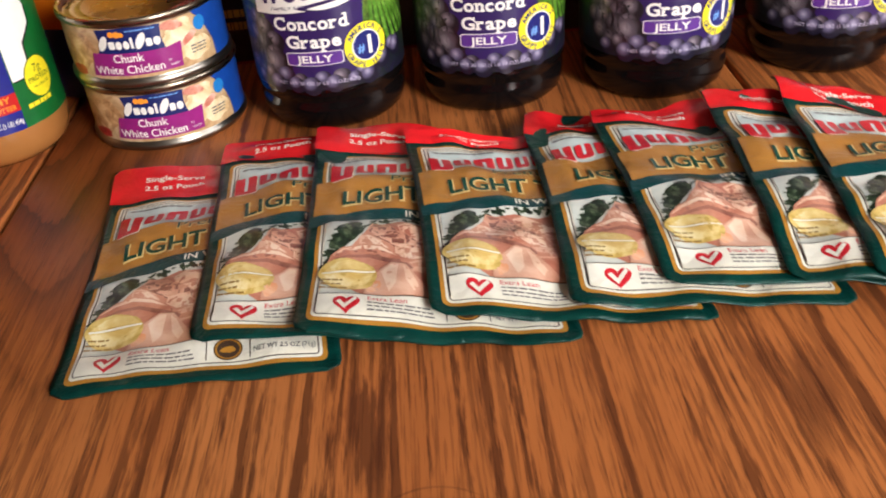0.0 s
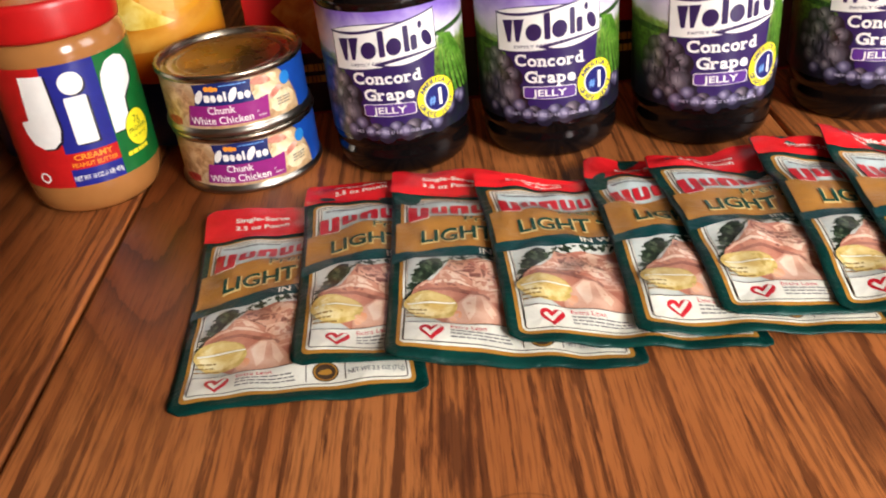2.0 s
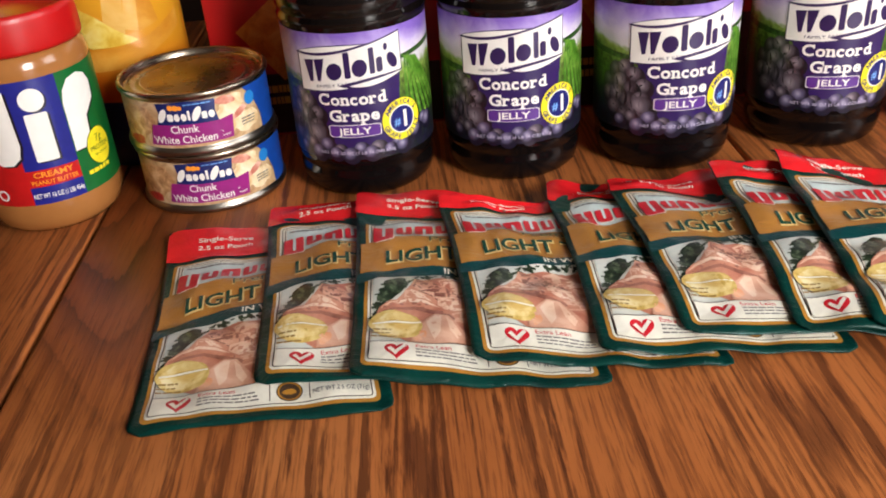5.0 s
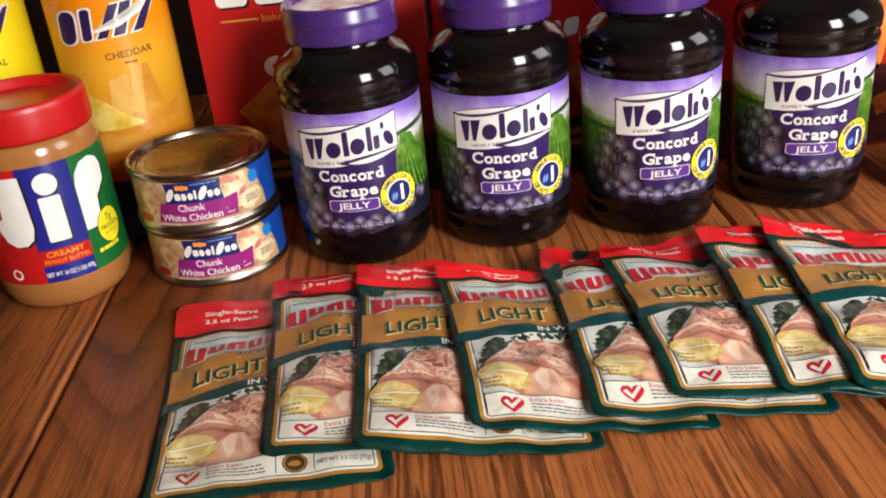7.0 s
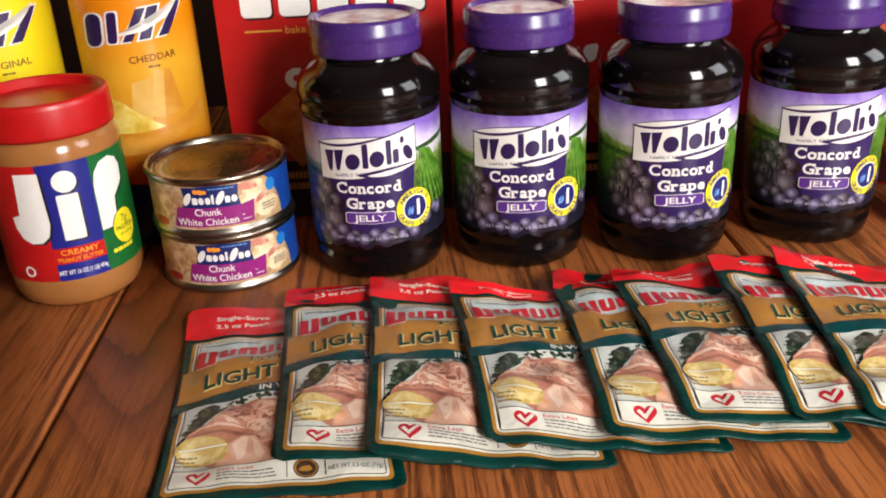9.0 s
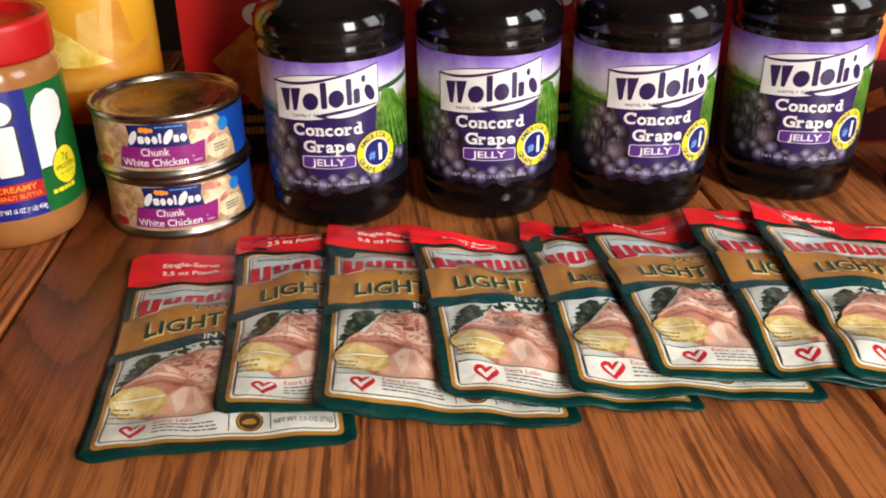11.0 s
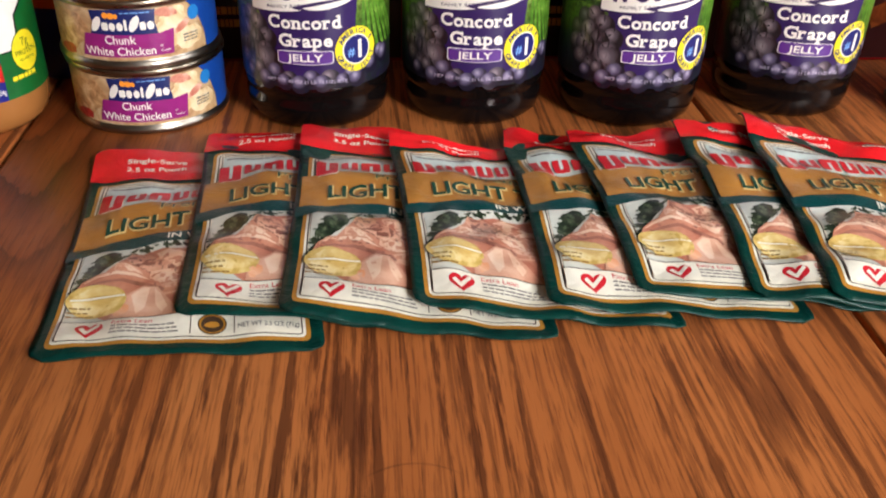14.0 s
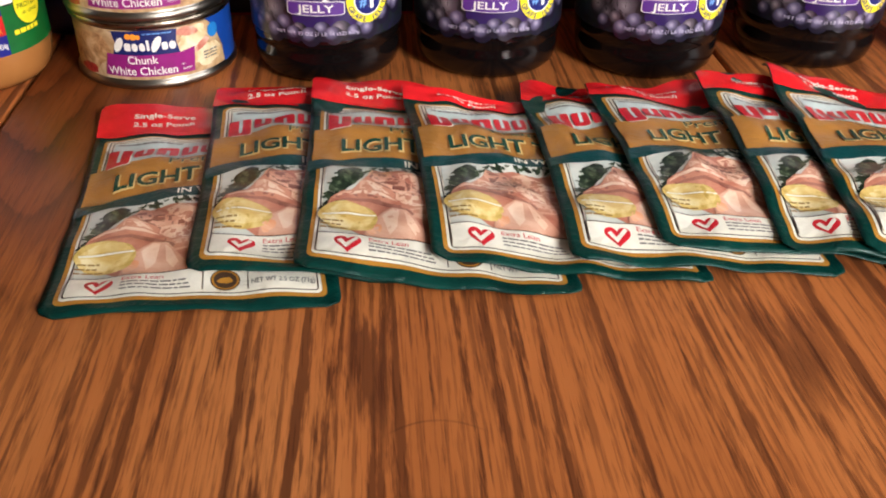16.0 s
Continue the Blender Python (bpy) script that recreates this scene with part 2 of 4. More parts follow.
TUNA_PALE = blotch("tuna_pale_print", (221, 173, 146), (234, 197, 171), (243, 215, 194), 60)
KALE_LIGHT = blotch("pale_kale_print", (28, 42, 30), (60, 76, 54), (104, 116, 90), 260)
FOIL_BROWN = foil_ink("brown_print", (150, 116, 58), 0.4)
SALMON = blotch("peach_chunk_print", (216, 112, 62), (230, 158, 116), (240, 194, 162), 100)
LEMON = blotch("lemon_print", (212, 176, 100), (228, 204, 138), (240, 226, 180), 110)
LEMON_RIND = blotch("lemon_edge_print", (186, 152, 74), (216, 186, 108), (232, 212, 150), 110)
LAND = landscape()
GRAPE = berry("grape_print", (24, 20, 27), (94, 84, 95), (160, 149, 158))
GRAPE_DARK = berry("dark_grape_print", (17, 15, 20), (66, 58, 68), (118, 108, 118))
GRAPE_LILAC = berry("lilac_grape_print", (24, 20, 38), (98, 90, 120), (176, 168, 194))
VINE = blotch("vine_print", (52, 92, 22), (84, 136, 40), (124, 168, 66), 150)
VINE_DARK = blotch("vine_shadow_print", (14, 40, 12), (34, 70, 22), (64, 104, 36), 260)
PURPLE_PANEL = ink("purple_panel_print", (42, 22, 84), 0.33)
PURPLE_BOX = ink("violet_print", (90, 46, 136), 0.33)
DEEP_PURPLE = ink("deep_purple_print", (44, 26, 78), 0.33)
WHITE_INK = ink("white_print", (240, 236, 230), 0.34, 0.3, 0.03)
YELLOW_INK = ink("yellow_print", (244, 226, 44), 0.34)
LILAC_INK = ink("lilac_print", (196, 188, 214), 0.34)
NAVY_INK = ink("navy_print", (26, 32, 104), 0.34)
PALE_BLUE_INK = ink("sky_blue_print", (110, 160, 220), 0.34)
CAN_BLUE = ink("royal_blue_print", (24, 74, 168), 0.34)
CAN_NAVY = ink("panel_blue_print", (18, 36, 98), 0.34)
CAN_DISC = ink("disc_blue_print", (40, 128, 206), 0.34)
MAGENTA = ink("magenta_print", (148, 34, 120), 0.34)
CHICKEN = blotch("chicken_print", (214, 178, 126), (234, 212, 170), (244, 232, 206), 110)
CHICKEN_TAN = blotch("roast_chicken_print", (150, 104, 66), (200, 154, 108), (228, 192, 150), 150)
CHICKEN_ROSE = blotch("ham_print", (190, 110, 92), (216, 150, 130), (236, 190, 170), 130)
TOMATO = blotch("tomato_print", (120, 22, 24), (170, 40, 40), (206, 84, 70), 120)
CREAM_INK = blotch("cream_print", (160, 118, 82), (196, 160, 118), (220, 194, 158), 90)
JAM = gloss("dark_grape_jelly", (14, 10, 10), 0.1, 0.0, 0.25, 30, 0.0, 0.45)
CAP_PURPLE = gloss("purple_cap_plastic", (70, 41, 113), 0.26, 0.1, 0.08, 90)
SEAL = blotch("cap_sticker_print", (150, 60, 90), (226, 206, 206), (244, 240, 236), 75, space="Object")
STEEL = metal_sheet("tin_plate", (158, 150, 140), 0.3)
STEEL_TOP = metal_sheet("can_lid_metal", (156, 144, 128), 0.26)
PEANUT = gloss("peanut_butter", (164, 108, 58), 0.16, 0.3, 0.07, 55)
LID_RED = gloss("red_lid_plastic", (190, 20, 22), 0.36, 0.1, 0.06, 90)
RED_INK = ink("red_ink", (188, 24, 26), 0.34)
BLUE_INK = ink("blue_ink", (26, 34, 128), 0.34)
GREEN_INK = ink("green_ink", (10, 100, 44), 0.34)
AMBER_INK = ink("amber_ink", (244, 150, 48), 0.34)
GREEN_TEXT = ink("olive_text_ink", (60, 92, 30), 0.34)
BLACK_INK = ink("black_ink", (30, 26, 34), 0.36)
TUBE_ORANGE = tube_print("orange_tube_print", [(0.0, lin(120, 40, 6)), (0.2, lin(196, 80, 6)), (0.34, lin(220, 150, 36)), (0.5, lin(234, 172, 44)), (0.62, lin(236, 142, 14)), (1.0, lin(234, 122, 8))])
TUBE_YELLOW = tube_print("yellow_tube_print", [(0.0, lin(200, 150, 10)), (0.3, lin(236, 200, 20)), (0.6, lin(246, 226, 30)), (1.0, lin(248, 224, 26))])
CHEESE = blotch("cheese_print", (206, 132, 34), (220, 152, 50), (230, 172, 74), 30)
CHEESE_LIGHT = blotch("pale_cheese_print", (222, 164, 66), (232, 182, 90), (240, 200, 118), 30)
CHIP = blotch("potato_chip_print", (222, 180, 60), (240, 210, 96), (246, 226, 136), 70)
TUBE_NAVY = ink("tube_navy_print", (20, 34, 92), 0.34)
TUBE_BROWN = ink("brown_text_ink", (110, 58, 16), 0.36)
CARTON = ink("red_carton_print", (186, 20, 20), 0.38, 0.2, 0.06, 60)
CARTON_DARK = ink("dark_carton_print", (44, 14, 14), 0.4, 0.2)
CARTON_SHADE = ink("shaded_carton_print", (72, 12, 12), 0.45, 0.05)
CRACKER = blotch("cracker_print", (196, 96, 30), (222, 128, 48), (236, 156, 76), 90)
CRACKER_DARK = blotch("toasted_cracker_print", (140, 60, 20), (176, 84, 34), (202, 110, 50), 120)
GOLD_INK = ink("gold_ink", (216, 160, 60), 0.36)
GREEN_GLASS = gloss("dark_green_jar", (38, 62, 34), 0.12, 0.4, 0.2, 20)
LID_WHITE = gloss("white_lid", (226, 222, 214), 0.35, 0.0, 0.05)
WALL = gloss("cream_wall_paint", (214, 200, 178), 0.8, 0.0, 0.05, 6, 0.1)
CEILING = gloss("ceiling_paint", (236, 232, 222), 0.85, 0.0, 0.04, 6, 0.1)
DARK_WOOD = gloss("dark_wood_panel", (40, 23, 15), 0.85, 0.0, 0.3, 9, 0.1, 0.15)
FLOOR_WOOD = gloss("floor_boards", (84, 54, 32), 0.42, 0.1, 0.2, 12, 0.1)
WHITE_FRAME = gloss("white_window_paint", (236, 234, 228), 0.4, 0.0, 0.03)
SHADE_CLOTH = gloss("lamp_shade_cloth", (236, 216, 176), 0.8, 0.0, 0.06)


# ---- mesh helpers ----
def link(name, mesh, material, parent=None, label=""):
    mesh.materials.append(material)
    ob = new(name, mesh)
    if parent is not None:
        ob.parent = parent
    if label:
        tagged(ob, label)
    return ob


def part(name, bm, material, parent=None, label="", smooth=False):
    mesh = bpy.data.meshes.new(name)
    bm.to_mesh(mesh)
    bm.free()
    if smooth:
        mesh.polygons.foreach_set("use_smooth", [True] * len(mesh.polygons))
    return link(name, mesh, material, parent, label)


def lathe(profile, segs=72, wobble=None):
    """A turned body from (radius, height) pairs; wobble(angle, i) scales a radius."""
    bm = bmesh.new()
    rings = []
    for i, (r, z) in enumerate(profile):
        if r <= 1e-6:
            rings.append([bm.verts.new((0, 0, z))])
            continue
        ring = []
        for k in range(segs):
            a = 2 * math.pi * k / segs
            q = r * (wobble(a, i) if wobble else 1)
            ring.append(bm.verts.new((q * math.cos(a), q * math.sin(a), z)))
        rings.append(ring)
    for a, b in zip(rings, rings[1:]):
        for k in range(segs):
            j = (k + 1) % segs
            if len(a) == 1 and len(b) == 1:
                continue
            if len(a) == 1:
                bm.faces.new((a[0], b[j], b[k]))
            elif len(b) == 1:
                bm.faces.new((a[k], a[j], b[0]))
            else:
                bm.faces.new((a[k], a[j], b[j], b[k]))
    bmesh.ops.recalc_face_normals(bm, faces=bm.faces)
    return bm


def block(x0, y0, z0, x1, y1, z1, bevel=0.0, segs=2):
    bm = bmesh.new()
    bmesh.ops.create_cube(bm, size=1)
    for v in bm.verts:
        v.co = ((x0 + x1) / 2 + v.co.x * (x1 - x0), (y0 + y1) / 2 + v.co.y * (y1 - y0), (z0 + z1) / 2 + v.co.z * (z1 - z0))
    if bevel:
        bmesh.ops.bevel(bm, geom=list(bm.edges), offset=bevel, segments=segs, affect="EDGES", profile=0.5)
    return bm


# flat artwork, in millimetres: a shape is (points, faces, uv or None)
def poly(*pts):
    return list(pts), [tuple(range(len(pts)))], None


def rect(x0, y0, x1, y1):
    return poly((x0, y0), (x1, y0), (x1, y1), (x0, y1))


def rrect(x0, y0, x1, y1, r, n=4):
    pts = []
    for cx, cy, a in ((x1 - r, y0 + r, -90), (x1 - r, y1 - r, 0), (x0 + r, y1 - r, 90), (x0 + r, y0 + r, 180)):
        pts += [(cx + r * math.cos(radians(a + 90 * i / n)), cy + r * math.sin(radians(a + 90 * i / n))) for i in range(n + 1)]
    return poly(*pts)


def ell(cx, cy, rx, ry, n=28, local=False, turn=0.0):
    c, s = math.cos(radians(turn)), math.sin(radians(turn))
    unit = [(math.cos(2 * math.pi * i / n), math.sin(2 * math.pi * i / n)) for i in range(n)]
    pts = [(cx + rx * a * c - ry * b * s, cy + rx * a * s + ry * b * c) for a, b in unit]
    return pts, [tuple(range(n))], unit if local else None


def blob(cx, cy, rx, ry, seed, n=26, amp=0.22, turn=0.0):
    rnd = random.Random(seed)
    ph = [rnd.uniform(0, 6.28) for _ in range(4)]
    c, s = math.cos(radians(turn)), math.sin(radians(turn))
    pts = []
    for i in range(n):
        a = 2 * math.pi * i / n
        k = 1 + amp * (0.5 * math.sin(2 * a + ph[0]) + 0.35 * math.sin(3 * a + ph[1]) + 0.25 * math.sin(5 * a + ph[2]) + 0.2 * math.sin(8 * a + ph[3]))
        x, y = rx * k * math.cos(a), ry * k * math.sin(a)
        pts.append((cx + x * c - y * s, cy + x * s + y * c))
    return poly(*pts)


def ring(outer, inner):
    a, b = outer[0], inner[0]
    n = len(a)
    return a + b, [(i, (i + 1) % n, n + (i + 1) % n, n + i) for i in range(n)], None


def moved(shape, dx=0.0, dy=0.0, turn=0.0, sx=1.0, sy=1.0, shear=0.0):
    c, s = math.cos(radians(turn)), math.sin(radians(turn))
    pts = [((x * sx + y * shear) * c - y * sy * s + dx, (x * sx + y * shear) * s + y * sy * c + dy) for x, y in shape[0]]
    return pts, shape[1], shape[2]


def bent(shape, f):
    return [f(x, y) for x, y in shape[0]], shape[1], shape[2]


def joined(*shapes):
    pts, faces, uv, some = [], [], [], False
    for p, f, u in shapes:
        k = len(pts)
        pts += p
        faces += [tuple(i + k for i in face) for face in f]
        uv += u if u else p
        some = some or u is not None
    return pts, faces, uv if some else None


LETTERS = {}


def words(text, size, cx=0.0, cy=0.0, bold=0.0, width=None, turn=0.0):
    """Lettering in the built-in font, centred; width: its whole length in millimetres."""
    key = (text, bold)
    if key not in LETTERS:
        cu = bpy.data.curves.new("lettering", "FONT")
        cu.body, cu.size, cu.align_x, cu.resolution_u, cu.offset = text, 1.0, "CENTER", 3, bold
        ob = new("lettering", cu)
        bpy.context.view_layer.update()
        me = bpy.data.meshes.new_from_object(ob.evaluated_get(bpy.context.evaluated_depsgraph_get()))
        LETTERS[key] = [(v.co.x, v.co.y) for v in me.vertices], [tuple(p.vertices) for p in me.polygons]
        bpy.data.objects.remove(ob)
        bpy.data.curves.remove(cu)
        bpy.data.meshes.remove(me)
    pts, faces = LETTERS[key]
    xs = [p[0] for p in pts]
    mid = (min(xs) + max(xs)) / 2
    sx = width / (max(xs) - min(xs)) if width else size
    return moved(([((x - mid) * sx, (y - 0.34) * size) for x, y in pts], faces, None), cx, cy, turn)


def slab_words(text, size, cx, cy, bold, width):
    """Lettering with slab serifs: the letters, and the slabs that go over them."""
    letters, slabs, pen = [], [], 0.0
    for ch in text:
        words(ch, 1.0, 0, 0, bold)
        pts, faces = LETTERS[(ch, bold)]
        x0, x1 = min(p[0] for p in pts), max(p[0] for p in pts)
        y0, y1 = min(p[1] for p in pts), max(p[1] for p in pts)
        dx = pen - x0
        letters.append(([(x + dx, y) for x, y in pts], faces, None))
        a, b = pen, pen + x1 - x0
        if ch in "nrp":
            foot = y0 if ch == "p" else 0.0
            slabs += [rect(a - 0.07, foot, a + 0.25, foot + 0.08), rect(a - 0.08, y1 - 0.09, a + 0.08, y1 - 0.01)]
        if ch == "n":
            slabs.append(rect(b - 0.24, 0, b + 0.07, 0.08))
        if ch in "da":
            slabs.append(rect(b - 0.06, 0, b + 0.09, 0.08))
        if ch == "d":
            slabs.append(rect(b - 0.25, y1 - 0.08, b - 0.02, y1))
        if ch in "CG":
            slabs.append(rect(b - 0.07, 0.47, b + 0.02, 0.72))
        pen = b + 0.075
    pen -= 0.075
    kx = width / pen
    put = lambda shape: bent(shape, lambda x, y: (cx + (x - pen / 2) * kx, cy + (y - 0.34) * size))
    return put(joined(*letters)), put(joined(*slabs))


def arc_words(text, size, cx, cy, r, middle, step, inside=False):
    """Letters set round a circle; middle and step in degrees."""
    out = []
    for i, ch in enumerate(text):
        if ch == " ":
            continue
        a = middle + (i - (len(text) - 1) / 2) * (step if inside else -step)
        out.append(words(ch, size, cx + r * math.cos(radians(a)), cy + r * math.sin(radians(a)), 0.02, None, a + 90 if inside else a - 90))
    return joined(*out)


def bars(x0, y0, x1, rows, h, gap, seed):
    """Lines of small print, too small to read."""
    rnd = random.Random(seed)
    out = []
    for k in range(rows):
        y = y0 - k * (h + gap)
        x, end = x0, x1 - rnd.uniform(0, 0.25) * (x1 - x0)
        while x < end - 0.5:
            w = min(rnd.uniform(1.2, 4.2), end - x)
            out.append(rect(x, y - h, x + w, y))
            x += w + 0.55
    return joined(*out)


def prepared(shape, step_u, step_v=None):
    """Triangles of a flat shape, cut finely enough to be laid on a curved face: arrays of points, faces, loop uv."""
    pts, faces, uv = shape
    bm = bmesh.new()
    lay = bm.loops.layers.uv.new("UVMap")
    vs = [bm.verts.new((x, y, 0)) for x, y in pts]
    for f in faces:
        try:
            face = bm.faces.new([vs[i] for i in f])
        except ValueError:
            continue
        for lp, i in zip(face.loops, f):
            lp[lay].uv = uv[i] if uv else (pts[i][0] * 0.001, pts[i][1] * 0.001)
    bmesh.ops.triangulate(bm, faces=bm.faces)
    for axis, step in ((0, step_u), (1, step_v)):
        if not step:
            continue
        lo, hi = min(v.co[axis] for v in bm.verts), max(v.co[axis] for v in bm.verts)
        k = math.floor(lo / step) + 1
        while k * step < hi:
            no = (1, 0, 0) if axis == 0 else (0, 1, 0)
            bmesh.ops.bisect_plane(bm, geom=bm.verts[:] + bm.edges[:] + bm.faces[:], plane_co=Vector(no) * (k * step), plane_no=no, dist=1e-5)
            k += 1
    bmesh.ops.triangulate(bm, faces=[f for f in bm.faces if len(f.verts) > 4])
    for f in bm.faces:
        f.normal_update()
        if f.normal.z < 0:
            f.normal_flip()
    bm.verts.index_update()
    co = np.array([(v.co.x, v.co.y) for v in bm.verts])
    fs = [tuple(v.index for v in f.verts) for f in bm.faces]
    luv = [tuple(lp[lay].uv) for f in bm.faces for lp in f.loops]
    bm.free()
    return co, fs, luv


def laid(name, ready, surface, layer, material, parent, label=""):
    """Lays prepared artwork on a surface: surface(u, v, lift) gives points in metres."""
    co, fs, luv = ready
    xyz = surface(co[:, 0] * 0.001, co[:, 1] * 0.001, layer * 0.00013)
    mesh = bpy.data.meshes.new(name)
    mesh.from_pydata([tuple(p) for p in xyz], [], fs)
    lay = mesh.uv_layers.new(name="UVMap")
    lay.data.foreach_set("uv", np.array(luv, dtype=float).ravel())
    mesh.polygons.foreach_set("use_smooth", [True] * len(mesh.polygons))
    return link(name, mesh, material, parent, label)


def round_face(radius):
    def surface(u, v, lift):
        a = u / radius
        return np.stack([(radius + lift) * np.sin(a), -(radius + lift) * np.cos(a), v], axis=1)
    return surface


def flat_face(depth):
    def surface(u, v, lift):
        return np.stack([u, np.full_like(u, -depth - lift), v], axis=1)
    return surface


def print_all(thing, surface, art, step_u, step_v=None):
    """Prints artwork on a thing; where the first piece is its whole label, the rest belongs to that label."""
    holder = thing
    for name, shape, layer, material, *label in art:
        ob = laid(name, prepared(shape, step_u, step_v), surface, layer, material, holder, label[0] if label else "")
        if name in ("label", "paper_label", "printed_wrap"):
            holder = ob


def mark(kinds, height, gap, x0, y0):
    """A maker's mark as a row of plain rounded bars, no letters. kinds: (kind, width) pairs."""
    out, x = [], x0
    for kind, w in kinds:
        if kind == "c":
            out.append(rrect(x, y0, x + w, y0 + height * 0.86, w * 0.25))
        elif kind == "b":
            out.append(rrect(x, y0, x + w, y0 + height * 0.66, w * 0.28))
        else:
            out.append(rrect(x, y0, x + w, y0 + height, w * 0.3))
        x += w + gap
    return joined(*out)


# ---- the room ----
ZF = -0.75


def structure(name, bm, material, label, parent=None):
    return tagged(part(name, bm, material, parent), label, "structure" if parent is None else "", "", "structure")


structure("floor", block(-2.6, -1.12, ZF - 0.1, 1.65, 2.2, ZF), FLOOR_WOOD, "brown wooden floor under the table")
structure("ceiling", block(-2.6, -1.12, 1.7, 1.65, 2.2, 1.8), CEILING, "plain off-white painted ceiling")
structure("wall_north", block(-2.6, 2.0, ZF, 1.45, 2.2, 1.7), DARK_WOOD, "unseen dark brown wall that throws little light back behind the table")
# out of view; dark so that little light bounces in from the west
structure("wall_west", block(-2.8, -1.12, ZF, -2.6, 2.2, 1.7), DARK_WOOD, "unseen dark brown wall that throws little light back")


def wall_with_opening(name, fixed0, fixed1, along, a0, a1, o0, o1, z0, z1, label):
    """A wall of four butted pieces round one window opening; along: the axis it runs on."""
    bm = bmesh.new()
    for p0, p1, q0, q1 in ((a0, o0, ZF, 1.7), (o1, a1, ZF, 1.7), (o0, o1, ZF, z0), (o0, o1, z1, 1.7)):
        piece = block(p0, fixed0, q0, p1, fixed1, q1) if along == "x" else block(fixed0, p0, q0, fixed1, p1, q1)
        tmp = bpy.data.meshes.new("piece")
        piece.to_mesh(tmp)
        piece.free()
        bm.from_mesh(tmp)
        bpy.data.meshes.remove(tmp)
    return structure(name, bm, WALL, label)


wall_with_opening("wall_south", -1.12, -0.92, "x", -2.6, 1.45, 0.57, 1.07, 0.20, 1.04, "cream painted wall with a window opening")
wall_with_opening("wall_east", 1.45, 1.65, "y", -1.12, 2.2, -0.38, 0.26, 0.24, 1.08, "cream painted wall with a side window opening")


def window(name, m, w, h):
    win = new(name)
    win.matrix_world = m
    tagged(win, "white painted window frame with a crossbar", "window", "", "structure")
    for a, b, c, d in ((-w / 2, -h / 2, -w / 2 + 0.04, h / 2), (w / 2 - 0.04, -h / 2, w / 2, h / 2), (-w / 2 + 0.04, -h / 2, w / 2 - 0.04, -h / 2 + 0.04), (-w / 2 + 0.04, h / 2 - 0.04, w / 2 - 0.04, h / 2)):
        part("window_frame", block(a, -0.03, b, c, 0.03, d, 0.004), WHITE_FRAME, win)
    part("crossbar", block(-w / 2 + 0.04, -0.015, -0.012, w / 2 - 0.04, 0.015, 0.012, 0.003), WHITE_FRAME, win)
    return win


window("window_1", pose(0.82, -1.07, 0.62), 0.5, 0.84)
window("window_2", pose(1.60, -0.06, 0.66, 0, 0, 90), 0.64, 0.84)

# shaded lamp that stands on the floor to the west
lamp = new("floor_lamp")
lamp.location = (-1.35, -0.55, ZF)
tagged(lamp, "standing lamp with a cream cloth shade", "lamp")
part("base", lathe([(0, 0), (0.14, 0), (0.14, 0.015), (0.03, 0.03), (0, 0.03)], 32), DARK_WOOD, lamp)
part("pole", lathe([(0.012, 0.03), (0.012, 1.5)], 16), DARK_WOOD, lamp)
part("shade", lathe([(0.2, 1.48), (0.13, 1.86), (0.128, 1.86), (0.198, 1.48)], 40), SHADE_CLOTH, lamp, "cream cloth shade", True)

# ---- the table: three boards across, rounded at the joints ----
table = new("dining_table")
table.location = (0, 0, 0)
tagged(table, "stained oak dining table with joints between its leaves", "table")
SEAM_L, SEAM_R = -0.2085, 0.1785
for x0, x1 in ((-0.85, SEAM_L - 0.0011), (SEAM_L + 0.0011, SEAM_R - 0.0011), (SEAM_R + 0.0011, 0.85)):
    part("table_leaf", block(x0, -0.30, -0.028, x1, 0.86, 0.0, 0.0022, 3), OAK, table)
part("apron", block(-0.75, -0.22, -0.11, 0.75, -0.195, -0.0285, 0.002), OAK, table)
part("apron", block(-0.75, 0.755, -0.11, 0.75, 0.78, -0.0285, 0.002), OAK, table)
for sx in (-0.72, 0.72):
    for sy in (-0.17, 0.73):
        leg = lathe([(0, 0), (0.025, 0), (0.028, 0.03), (0.022, 0.1), (0.032, 0.4), (0.036, 0.58), (0.036, 0.72), (0, 0.72)], 24)
        bmesh.ops.translate(leg, vec=(sx, sy, ZF), verts=leg.verts)
        part("leg", leg, OAK, table, "", True)


# ---- jelly jars ----
def grapes():
    """Printed grapes: a cluster at one side and a row along the foot of the label."""
    rnd = random.Random(5)
    out = []
    for k, (cx, cy, r) in enumerate(((-47, 60, 4.4), (-41, 62, 4.3), (-35, 58, 4.5), (-51, 53, 4.6), (-30, 52, 4.4), (-44, 54, 4.8), (-37, 50, 4.7), (-52, 45, 4.5), (-45, 46, 5.0), (-38, 42, 5.0), (-31, 44.5, 4.8), (-48, 38, 4.6), (-41, 35, 4.4), (-29.5, 38.0, 6.8))):
        out.append(("grape", ell(cx + 8.5 + rnd.uniform(-0.8, 0.8), cy + rnd.uniform(-0.8, 0.8), r * 1.36, r * 1.38, 22, True), 1.7 + k * 0.03, GRAPE_DARK if k % 3 == 0 and k < 13 else GRAPE))
    for k in range(17):
        u = -34 + k * 5.2 + rnd.uniform(-1.6, 1.6)
        r = rnd.uniform(4.0, 6.2)
        out.append(("grape", ell(u, 28.6 + (k % 2) * 3.0 + rnd.uniform(0, 2.4) + max(0, u - 24) * 0.4, r, r, 18, True), 2.3 + (1 - k % 2) * 0.3 + k * 0.01, GRAPE if k % 4 == 1 else GRAPE_LILAC))
    return out


